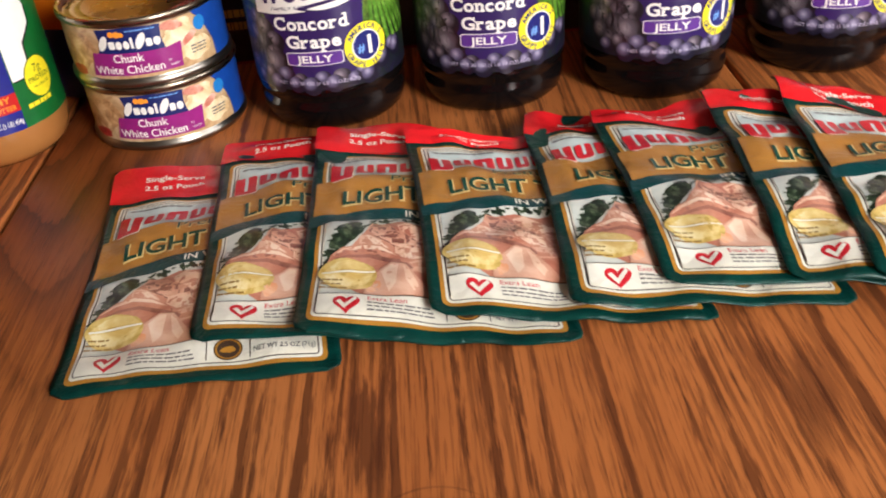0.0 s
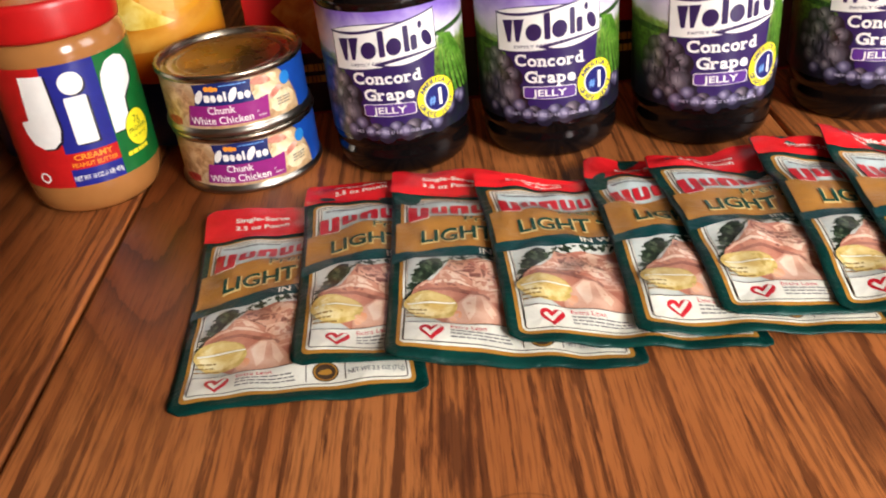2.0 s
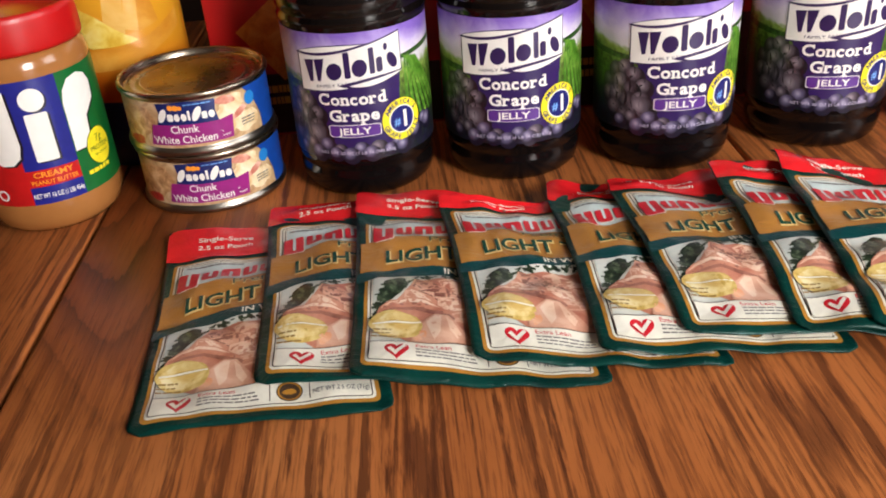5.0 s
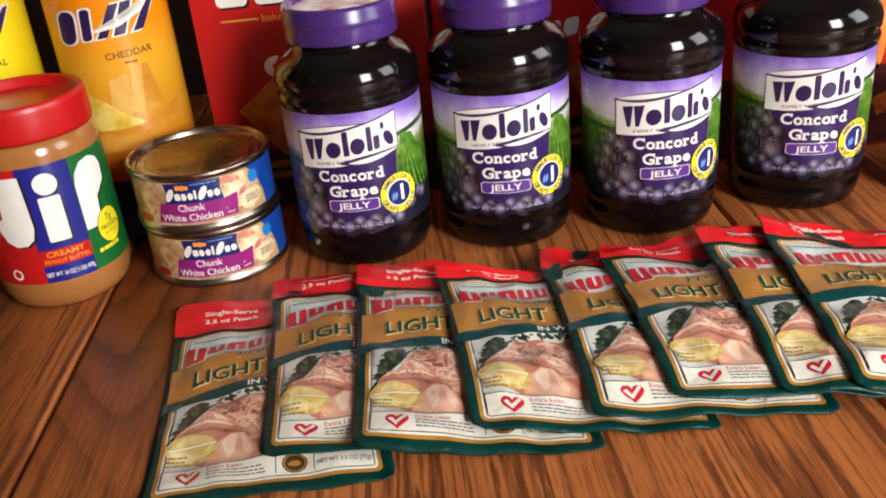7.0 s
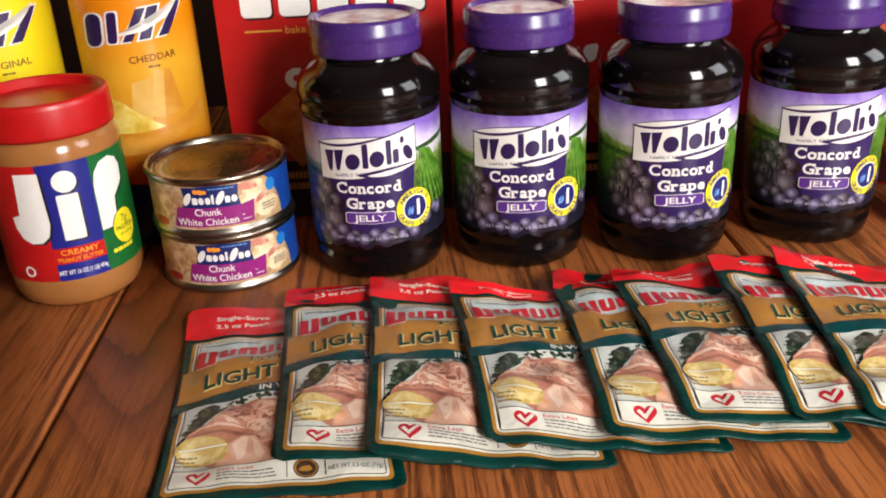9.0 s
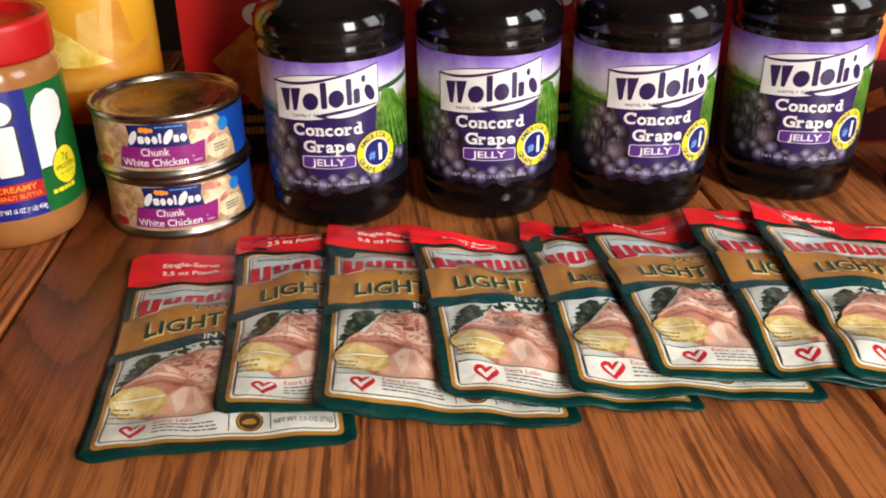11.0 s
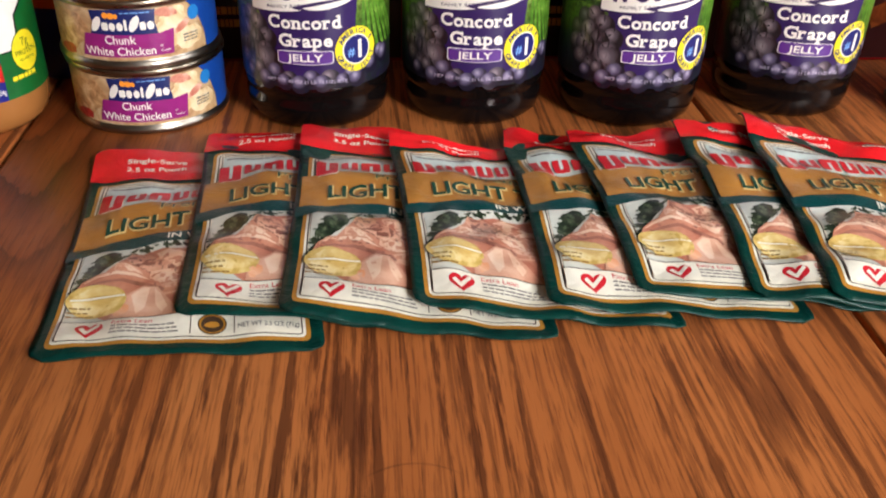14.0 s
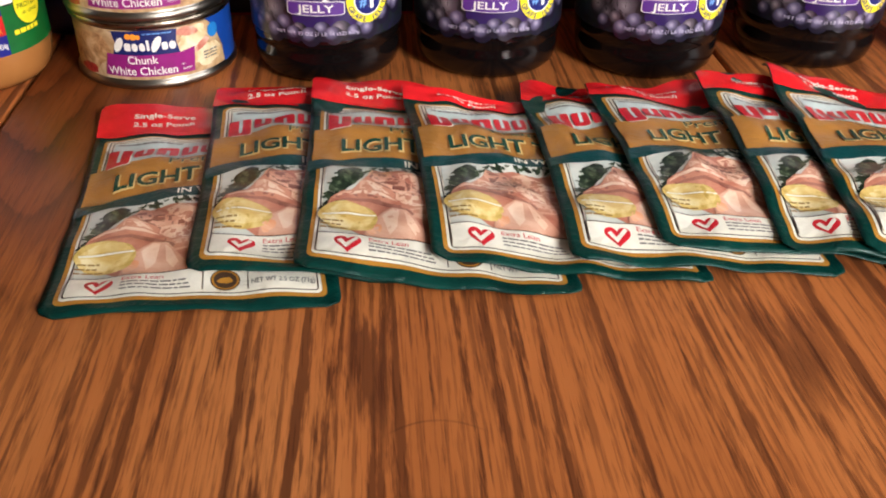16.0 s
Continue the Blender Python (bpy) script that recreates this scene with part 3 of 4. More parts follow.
def jelly_jar():
    jar = part("jelly_jar", lathe([(0, 0.002), (0.030, 0.0), (0.0355, 0.0008), (0.0388, 0.004), (0.0402, 0.009), (0.0405, 0.0145), (0.0398, 0.0175), (0.0402, 0.0195), (0.0412, 0.0215), (0.0413, 0.025), (0.0413, 0.1005), (0.0424, 0.1025), (0.0426, 0.105), (0.0416, 0.1072), (0.0417, 0.1085), (0.0427, 0.1105), (0.0427, 0.116), (0.0415, 0.1205), (0.0388, 0.1248), (0.0342, 0.1288), (0.0302, 0.1315), (0.0293, 0.1335), (0.0293, 0.1348), (0.0, 0.1348)], 96), JAM, None, "", True)

    def ridges(a, i):
        return 1 + (0.0022 * math.cos(a * 60) if 2 <= i <= 4 else 0)
    cap = part("cap", lathe([(0.0285, 0.1352), (0.0325, 0.1352), (0.0328, 0.1362), (0.0328, 0.1430), (0.0326, 0.1445), (0.0331, 0.1452), (0.0331, 0.1475), (0.0326, 0.1485), (0.0326, 0.1532), (0.0318, 0.1549), (0.0300, 0.1553), (0.0285, 0.1540), (0.0280, 0.1520), (0, 0.1518)], 180, ridges), CAP_PURPLE, jar, "ridged purple screw cap", True)
    seal = lathe([(0.0272, 0.1520), (0.0272, 0.1526), (0, 0.1526)], 48)
    part("sticker", seal, SEAL, cap, "white and pink paper sticker on the cap")
    face = round_face(0.0416)
    rows = []
    for k in range(7):
        rows.append(poly((33 + k * 1.2, 82 - k * 0.3), (34.2 + k * 1.4, 82 - k * 0.3), (34.4 + k * 5.5, 44), (31.6 + k * 5.4, 44)))
    wave = lambda x: 90.2 - 2.0 * math.sin((x + 30) / 17.0) + 0.12 * x + (2.0 if x > 0 else 2.0 + 0.02 * x)
    base = lambda x: 71.4 - 2.2 * math.sin((x + 34) / 19.0) + 0.12 * x
    xs = [-29.5 + i * 2.5 for i in range(25)]
    banner = poly(*[(x, base(x)) for x in xs], *[(x, wave(x)) for x in reversed(xs)])
    outline = poly(*[(x * 1.02, base(x) - 0.9) for x in xs], *[(x * 1.02, wave(x) + 0.9) for x in reversed(xs)])

    def lens(x0, x1, y0, rise, up, down):
        """A leaf-shaped fold of the banner, fuller above or below its chord."""
        f = [i / 18 for i in range(19)]
        return poly(*[(x0 + (x1 - x0) * t, y0 + rise * t - down * math.sin(math.pi * t ** 0.8)) for t in f], *[(x0 + (x1 - x0) * t, y0 + rise * t + up * math.sin(math.pi * t ** 0.8)) for t in reversed(f[1:-1])])
    jelly_box = poly((-15, 41), (-13.5, 40.2), (0, 39.9), (13.5, 40.2), (15, 41), (15, 46.6), (13.5, 47.3), (0, 47.6), (-13.5, 47.3), (-15, 46.6))
    mark_shape = bent(joined(poly((-25, 14.5), (-18.8, 14.5), (-20.4, 0), (-22.4, 0)), poly((-18.4, 14.5), (-12.2, 14.5), (-15.4, 0), (-17.4, 0)), ell(-7.2, 5.4, 4.4, 5.6), rrect(-1.4, 0, 1.9, 17, 0.8), ell(6.9, 5.4, 4.2, 5.6), rrect(12.4, 0, 15.4, 17, 0.8), rrect(16.2, 0, 19.8, 9.8, 1.5), ell(22.2, 15, 1.2, 2.4), ell(25.6, 5.2, 2.7, 5.6, 28, False, 18)), lambda x, y: (x - 0.5, y * 0.86 + 74.8 + 0.1 * x))
    upper, lower = slab_words("Concord", 9.4, 0, 62.6, 0.03, 38.5), slab_words("Grape", 9.4, 0.5, 53.0, 0.03, 28.5)
    art = [
        ("label", rect(-131, 26, 131, 99.8), 0, LAND, "paper label with green hills and lilac sky"),
        *[("vine_stripe", r, 1, VINE) for r in rows],
        ("vine_hedge", joined(poly((30, 83), (70, 88), (70, 84.5), (30, 80.4)), poly((-75, 74), (-30, 71), (-30, 68), (-75, 70))), 1, VINE_DARK),
        *grapes(),
        ("name_panel", poly((-16.5, 31), (24.5, 31), (29.5, 74), (-27, 74)), 1.5, PURPLE_PANEL, "purple panel on the label"),
        ("banner", outline, 2, DEEP_PURPLE),
        ("banner", banner, 3, WHITE_INK, "white waving banner"),
        ("banner_stroke", lens(-31, 14, 88.6, 4.6, 2.6, 2.6), 4, DEEP_PURPLE),
        ("banner_fold", lens(-29, 9, 89.2, 3.8, 1.7, 1.3), 4.5, WHITE_INK, "white folded edge of the banner"),
        ("banner_stroke", lens(-6, 32, 70.6, 5.0, 1.2, 3.4), 4, DEEP_PURPLE),
        ("banner_fold", lens(0, 31.5, 70.4, 4.6, 0.4, 2.6), 4.5, WHITE_INK),
        ("maker_mark", mark_shape, 4, DEEP_PURPLE, "dark purple maker's mark in plain blocks"),
        ("lettering", bent(words("FAMILY FARMER OWNED", 2.5, 1, 73.2, 0.0, 40), lambda x, y: (x, y - 1.6 + 0.08 * x)), 4, DEEP_PURPLE),
        ("lettering", joined(upper[0], lower[0]), 3, WHITE_INK, "white slab-serif lettering"),
        ("lettering", joined(upper[1], lower[1]), 3.5, WHITE_INK),
        ("word_box", jelly_box, 3, WHITE_INK),
        ("word_box", moved(jelly_box, 0, 43.75 * 0.09, 0, 0.965, 0.91), 4, PURPLE_BOX),
        ("lettering", words("JELLY", 5.6, 0, 43.7, 0.02, 19), 5, WHITE_INK),
        ("badge", ell(28, 46.5, 12.3, 12.3, 40), 5, YELLOW_INK, "round yellow badge"),
        ("badge_ring", ell(28, 46.5, 8.3, 8.3, 36), 6, WHITE_INK),
        ("badge_disc", ell(28, 46.5, 7.6, 7.6, 36), 7, NAVY_INK),
        ("badge_lettering", joined(arc_words("AMERICA'S", 3.9, 28, 46.5, 10.2, 90, 15), arc_words("GRAPE JELLY", 3.9, 28, 46.5, 10.4, 270, 14, True)), 6, NAVY_INK),
        ("badge_number", words("1", 13.5, 29.8, 46.6, 0.03), 8, WHITE_INK),
        ("badge_sign", words("#", 6.6, 24.6, 45.6, 0.02), 8, PALE_BLUE_INK),
        ("lettering", words("NET WT 30 OZ (1 LB 14 OZ) 850g", 2.7, 0, 30.4, 0.0, 44), 6, LILAC_INK),
    ]
    print_all(jar, face, art, 3.0)
    return tagged(jar, "jar of dark grape jelly with a purple cap", "jelly jar", "jelly jars in a row")


jar = jelly_jar()
for k, (x, y, turn) in enumerate(((-0.0490, 0.4800, -3.8), (0.0415, 0.4825, -4.3), (0.1330, 0.4780, -1.5), (0.2320, 0.4890, -8.0))):
    m = pose(x, y, 0.0002, 0, 0, math.degrees(turn / 42.0))
    if k == 0:
        jar.matrix_world = m
    else:
        copy_thing(jar, m)


# ---- food cans ----
def can_body(name):
    prof = [(0, 0.0022), (0.036, 0.0022), (0.0395, 0.0018), (0.0405, 0.0), (0.0425, 0.0), (0.0433, 0.0012), (0.0433, 0.0030), (0.0422, 0.0042), (0.0417, 0.0052), (0.0417, 0.0318), (0.0421, 0.0326), (0.0421, 0.0334), (0.0395, 0.0320), (0, 0.0320)]
    rim = [(0.0422, 0.0328), (0.0433, 0.0338), (0.0435, 0.0352), (0.0430, 0.0366), (0.0416, 0.0370), (0.0406, 0.0362), (0.0402, 0.0335), (0.0398, 0.0328), (0.0376, 0.0328), (0.0368, 0.0334), (0.0356, 0.0334), (0.0348, 0.0327), (0.0318, 0.0327), (0.0310, 0.0333), (0.0300, 0.0333), (0.0292, 0.0327), (0.0, 0.0327)]
    can = part(name, lathe(prof, 96), STEEL, None, "", True)
    part("lid", lathe(rim, 96), STEEL_TOP, can, "ringed tin lid with a rolled rim", True)
    return can


def can_chicken():
    can = can_body("food_can")
    rnd = random.Random(11)
    face = round_face(0.0418)
    art = [
        ("paper_label", rect(-131, 4.6, 131, 32.4), 0, CREAM_INK, "cream paper label"),
        ("chicken_picture", blob(-28, 20, 10, 11, 4), 1, CHICKEN_TAN, "printed roast chicken"),
        ("chicken_picture", blob(-40, 16, 8, 10, 5), 1.3, CHICKEN_TAN),
        ("greens_picture", blob(-34, 8, 7, 3, 14), 1.6, TOMATO),
        *[("chunk_picture", b, 1 + 0.3 * i, CHICKEN) for i, b in enumerate((blob(29, 26, 8, 5, 6), blob(36, 14, 9, 7, 7), blob(24, 17, 6, 8, 9)))],
        ("chunk_picture", joined(blob(25, 29, 6, 2.6, 12), blob(33, 20, 5, 2.2, 13, turn=30)), 2, CHICKEN_ROSE),
        ("blue_field", poly((49, 4.6), (95, 4.6), (95, 32.4), (37, 32.4), (43, 26), (48, 14)), 2, CAN_BLUE),
        ("round_mark", ell(41, 25.5, 3.8, 4.0, 24), 3, CAN_DISC),
        ("lettering", bars(33, 15.5, 43, 3, 0.8, 0.9, 21), 3, FOIL_GREY),
        ("name_panel", poly((-15, 18), (20, 18), (18.6, 25), (19.5, 31.6), (2, 32.2), (-14, 31.4), (-12.6, 25)), 3, CAN_NAVY, "dark blue panel"),
        ("sun_mark", joined(ell(-5.4, 29.0, 1.6, 1.6, 16), ell(-2.6, 28.8, 1.8, 1.7, 16), ell(-0.2, 28.6, 1.2, 1.3, 16)), 4, AMBER_INK),
        ("maker_mark", joined(ell(-10.8, 24.4, 2.0, 4.4, 24, False, -28), rrect(-8.0, 21.2, -4.6, 25.4, 0.9), ell(-2.6, 23.2, 1.6, 2.2), ell(1.2, 23.2, 1.6, 2.2), rrect(3.4, 21.2, 4.8, 27.0, 0.5), ell(8.4, 24.6, 2.0, 4.6, 24, False, -28), rrect(11.0, 21.2, 14.0, 25.4, 0.9), ell(16.4, 23.3, 1.8, 2.2)), 4, WHITE_INK, "white maker's mark in plain shapes"),
        ("small_print", bars(2, 30.6, 17, 1, 0.7, 0.5, 32), 4, PALE_BLUE_INK),
        ("name_strip", poly((-21, 7.0), (26.5, 7.0), (28, 20.2), (20, 18.8), (-18, 19.2)), 5, MAGENTA, "magenta strip"),
        ("lettering", joined(words("Chunk", 6.2, 0.5, 16.3, 0.012, 15.5), words("White Chicken", 6.2, -0.8, 10.2, 0.012, 36)), 6, WHITE_INK),
        ("lettering", joined(words("in", 2.2, 20.5, 12.2), words("water", 2.2, 22.6, 9.6)), 6, WHITE_INK),
    ]
    print_all(can, face, art, 3.0)
    return tagged(can, "short tin of white chicken with a ringed metal lid", "food can", "cans of chicken")


can = can_chicken()
can.matrix_world = pose(-0.1450, 0.4825, 0.0002, 0, 0, 1)
copy_thing(can, pose(-0.1458, 0.4815, 0.0373, 0, 0, -1.5))


def can_salad():
    can = can_body("food_can")
    face = round_face(0.0418)
    lines = [rect(-52 + i * 1.15, 9, -52 + i * 1.15 + (0.4 if i % 3 else 0.75), 28) for i in range(11)]
    art = [
        ("paper_label", rect(-131, 4.6, 131, 32.4), 0, CAN_BLUE, "blue paper label"),
        ("code_panel", rect(-72, 4.6, -33, 32.4), 1, WHITE_INK, "white panel with fine lines"),
        *[("code_line", line, 2, FOIL_GREY) for line in lines],
        ("salad_picture", poly((-31, 4.7), (40, 4.7), (40, 32.2), (-4, 32.2), (-14, 30), (-24, 22), (-30, 12)), 1, CREAM_INK, "printed pale chicken pieces"),
        ("salad_picture", blob(-8, 24, 7, 3.5, 47, turn=30), 1.5, CHICKEN),
        ("salad_picture", blob(8, 23, 8, 4, 48, turn=-20), 1.7, CHICKEN),
        ("tomato_picture", blob(-15, 11, 8, 5, 44), 2, TOMATO, "printed red tomato pieces"),
        ("tomato_picture", blob(0, 9, 7, 4, 45), 2.3, TOMATO),
        ("lettering", bars(-14, 16, 4, 3, 1.6, 0.9, 46), 3, WHITE_INK),
        ("name_strip", poly((9, 7), (50, 7), (50, 19), (9, 18)), 4, MAGENTA, "magenta strip"),
    ]
    print_all(can, face, art, 3.0)
    return tagged(can, "short tin of chicken salad with a blue label", "food can", "cans of chicken salad")


salad = can_salad()
salad.matrix_world = pose(0.3385, 0.4640, 0.0002, 0, 0, -24)
copy_thing(salad, pose(0.3400, 0.4630, 0.0373, 0, 0, -20))


# ---- peanut butter ----
def peanut_jar():
    jar = part("peanut_butter_jar", lathe([(0, 0.003), (0.025, 0.0), (0.0322, 0.0008), (0.0362, 0.005), (0.0381, 0.011), (0.0388, 0.018), (0.0388, 0.0925), (0.0391, 0.0945), (0.0383, 0.0985), (0.0366, 0.1020), (0.0355, 0.1035), (0.0, 0.1035)], 96), PEANUT, None, "", True)

    def ridges(a, i):
        return 1 + (0.004 * math.cos(a * 110) if 2 <= i <= 4 else 0)
    part("lid", lathe([(0.0350, 0.1040), (0.0378, 0.1040), (0.0382, 0.1060), (0.0382, 0.1130), (0.0380, 0.1205), (0.0376, 0.1232), (0.0364, 0.1245), (0.0350, 0.1245), (0.0340, 0.1236), (0.0335, 0.1192), (0.0325, 0.1184), (0.0300, 0.1190), (0, 0.1196)], 240, ridges), LID_RED, jar, "ribbed red plastic lid", True)
    face = round_face(0.0390)
    left = poly((-27, 87), (-13.5, 87), (-12.6, 56), (-14.5, 49), (-19, 45.2), (-25, 45), (-30, 48), (-33, 54), (-34, 61), (-29, 62.5))
    right = poly((15, 46), (26, 46), (27.5, 63), (36, 71), (37, 80), (34, 85.5), (28, 88), (21, 86.5), (16.5, 81), (15, 74))
    art = [
        ("label_field", rect(-62, 20.5, -14.5, 91.5), 0, RED_INK, "red part of the label"),
        ("label_field", rect(-14.5, 41, 14.5, 91.5), 0, BLUE_INK, "blue part of the label"),
        ("label_field", rect(14.5, 20.5, 62, 91.5), 0, GREEN_INK, "green part of the label"),
        ("flavour_band", rect(-14.5, 31, 14.5, 41), 0, RED_INK, "red band"),
        ("weight_band", rect(-14.5, 20.5, 14.5, 31), 0, BLUE_INK),
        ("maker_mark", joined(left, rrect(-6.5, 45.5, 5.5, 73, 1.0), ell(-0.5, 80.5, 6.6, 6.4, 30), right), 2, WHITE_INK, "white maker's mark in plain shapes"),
        ("mark_edge", joined(moved(left, 1.3, -0.9), moved(right, 1.3, -0.9), rrect(-5.2, 44.6, 6.8, 72.1, 1.0), ell(0.6, 79.6, 6.6, 6.4, 30)), 1, BLACK_INK),
        ("badge", ell(31, 43.5, 9.6, 11.2, 36), 3, GREEN_TEXT),
        ("badge", ell(31, 43.5, 9.2, 10.7, 36), 4, YELLOW_INK, "yellow protein badge"),
        ("badge_lettering", joined(words("7g", 6.2, 31, 48.6, 0.0), words("PROTEIN", 3.8, 31, 43.2, 0.01, 15), words("PER SERVING", 2.0, 31, 39.2, 0.0, 11)), 5, GREEN_TEXT),
        ("lettering", words("CREAMY", 4.6, 0, 38.2, 0.02, 21.5), 2, AMBER_INK),
        ("lettering", words("PEANUT BUTTER", 3.7, 0, 33.6, 0.012, 25.5), 2, AMBER_INK),
        ("lettering", words("NET WT 16 OZ (1 LB) 454g", 4.0, 0, 25.6, 0.012, 27.5), 2, WHITE_INK),
        ("lettering", bars(19, 32, 38, 1, 2.4, 0.8, 61), 2, YELLOW_INK),
        ("round_mark", ring(ell(-31, 27, 3.4, 3.4, 20), ell(-31, 27, 2.2, 2.2, 20)), 2, WHITE_INK),
    ]
    print_all(jar, face, art, 3.0)
    return tagged(jar, "jar of creamy peanut butter with a red lid", "peanut butter jar")


peanut = peanut_jar()
peanut.matrix_world = pose(-0.2370, 0.4665, 0.0002, 0, 0, 25)


# ---- chip tubes ----
def chip_tube(material, word, cheese):
    tube = part("chip_tube", lathe([(0, 0.001), (0.036, 0.001), (0.037, 0.0), (0.0376, 0.0012), (0.0376, 0.228), (0.0, 0.228)], 80), TUBE_NAVY, None, "", True)
    part("lid", lathe([(0.0383, 0.2285), (0.0398, 0.2285), (0.0400, 0.236), (0.0390, 0.2385), (0.036, 0.2385), (0.035, 0.2372), (0, 0.2372)], 64), LID_WHITE, tube, "plastic lid", True)
    face = round_face(0.0378)
    slant = lambda s: bent(s, lambda x, y: (x + 0.1 * (y - 146), y + 0.07 * x))
    strokes = [rrect(-28, 137, -16, 157, 5), rrect(-12, 138, -6, 157, 2), poly((-3, 138), (3, 138), (12, 157), (6, 157)), poly((7, 138), (14, 138), (20, 157), (13, 157)), poly((19, 138), (26, 138), (38, 157), (31, 157))]
    grow = [moved(s, 0, 0) for s in strokes]
    edge = []
    for s in grow:
        cx = sum(p[0] for p in s[0]) / len(s[0])
        cy = sum(p[1] for p in s[0]) / len(s[0])
        edge.append(([(cx + (x - cx) * 1.16 + (0.8 if x > cx else -0.8), cy + (y - cy) * 1.09) for x, y in s[0]], s[1], s[2]))
    art = [
        ("printed_wrap", rect(-120.6, 44, 120.6, 226), 0, material, "printed paper wrap"),
        ("maker_mark", slant(joined(*edge)), 1, WHITE_INK),
        ("maker_mark", slant(joined(*strokes)), 2, DEEP_PURPLE, "dark slanting maker's mark in plain strokes"),
        ("swoosh", slant(poly((-6, 142), (10, 143), (26, 149), (37, 160), (28, 152.5), (10, 145.5), (-4, 144))), 3, WHITE_INK),
        ("lettering", bent(words(word, 6.0, 13, 126.5, 0.01, 30), lambda x, y: (x, y + 0.04 * x)), 1, TUBE_BROWN),
        ("lettering", bars(9, 122, 17, 1, 1.2, 0.6, 71), 1, TUBE_BROWN),
    ]
    if cheese:
        art += [
            ("cheese_picture", poly((-6, 92), (6, 87), (9, 115), (-3, 112)), 1, CHEESE_LIGHT),
            ("cheese_picture", poly((5, 90), (16, 87), (20, 117), (12, 120)), 2, CHEESE_LIGHT, "printed stick of cheese"),
            ("cheese_picture", poly((14, 87), (28, 91), (22, 119), (18, 119)), 3, CHEESE),
            ("chip_picture", poly((-38, 108), (-24, 106), (-10, 99), (4, 88), (14, 82), (0, 80), (-16, 79), (-38, 86)), 4, CHIP, "printed potato chip"),
            ("chip_picture", poly((-44, 72), (-20, 77), (0, 79), (20, 84), (44, 95), (44, 84), (20, 73), (0, 66), (-44, 61)), 5, CHEESE),
        ]
    else:
        art.append(("chip_picture", blob(0, 86, 30, 14, 72), 1, CHIP, "printed potato chip"))
    print_all(tube, face, art, 3.0)
    return tube


tube = tagged(chip_tube(TUBE_ORANGE, "CHEDDAR", True), "orange cardboard tube of cheddar potato chips", "chip tube", "tubes of chips")
tube.matrix_world = pose(-0.2005, 0.5560, 0.0002, 0, 0, 7)
tube2 = tagged(chip_tube(TUBE_YELLOW, "ORIGINAL", False), "yellow cardboard tube of original potato chips", "chip tube", "tubes of chips")
tube2.matrix_world = pose(-0.2915, 0.5560, 0.0002, 0, 0, 8)


# ---- cracker cartons ----
def cracker_box(w, art):
    box = part("cracker_box", block(-w / 2, 0, 0, w / 2, 0.06, 0.215, 0.0012, 2), CARTON)
    print_all(box, flat_face(0.0), art, 40.0)
    return box


def cracker(cx, cy, r, turn, seed):
    n, pts = 40, []
    for i in range(n):
        a = 2 * math.pi * i / n
        k = r / max(abs(math.cos(a)), abs(math.sin(a)))
        k *= 1 + 0.03 * math.sin(a * 20)
        pts.append((k * math.cos(a), k * math.sin(a)))
    return moved(poly(*pts), cx, cy, turn)


def plain_mark(x0, x1, y0, y1):
    w = (x1 - x0) / 6.2
    return joined(*[rrect(x0 + i * w * 1.24, y0, x0 + i * w * 1.24 + w, y1, 3.5) for i in range(5)])


foot = [("foot_band", rect(-74, 2, 74, 44), 1, CARTON_DARK, "dark band along the foot"),
        ("lettering", bars(-66, 36, 40, 2, 5, 3, 81), 2, GOLD_INK)]
box_art = foot + [
    ("maker_mark", moved(plain_mark(-58, 66, 143, 185), 1.2, -1.5), 1, CARTON_DARK),
    ("maker_mark", plain_mark(-58, 66, 143, 185), 2, WHITE_INK, "white maker's mark in plain blocks"),
    ("rule", rect(-57, 133.5, -33, 134.8), 1, GOLD_INK),
    ("lettering", words("baked", 7, -22, 134.5, 0.0, 17), 1, GOLD_INK),
    ("round_mark", ring(ell(-26.5, 102, 8.0, 7.0, 28), ell(-26.5, 102, 2.6, 2.4, 28)), 1, WHITE_INK),
    ("word_mark", joined(poly((-15, 106), (-7, 108), (-13, 97), (-17, 98)), rrect(-4, 97, 4, 109, 2), rrect(7, 97, 15, 109, 2)), 1, WHITE_INK),
    ("cracker_picture", cracker(-26, 70, 22, 38, 1), 2, CRACKER, "printed square cracker"),
    ("cracker_picture", cracker(2, 52, 20, 12, 2), 3, CRACKER_DARK),
]
box = tagged(cracker_box(0.150, box_art), "red carton of cheese crackers behind the jars", "cracker box", "cartons of crackers")
box.matrix_world = pose(-0.0720, 0.5480, 0.0002, 0, 0, 0)
zing_art = foot + [
    ("maker_mark", plain_mark(-58, 66, 143, 185), 2, WHITE_INK),
    ("word_mark", bent(mark((("l", 9), ("l", 4), ("l", 9), ("l", 10)), 12, 2.5, -22, 100), lambda x, y: (x + 0.15 * (y - 100), y + 0.12 * x)), 1, LID_WHITE, "slanting white word mark in plain blocks"),
    ("cracker_picture", cracker(40, 70, 24, 30, 3), 2, CRACKER, "printed square cracker"),
]
box2 = tagged(cracker_box(0.158, zing_art), "red carton of crackers with a slanting word mark", "cracker box", "cartons of crackers")
box2.matrix_world = pose(0.0860, 0.5500, 0.0002, 0, 0, 0)
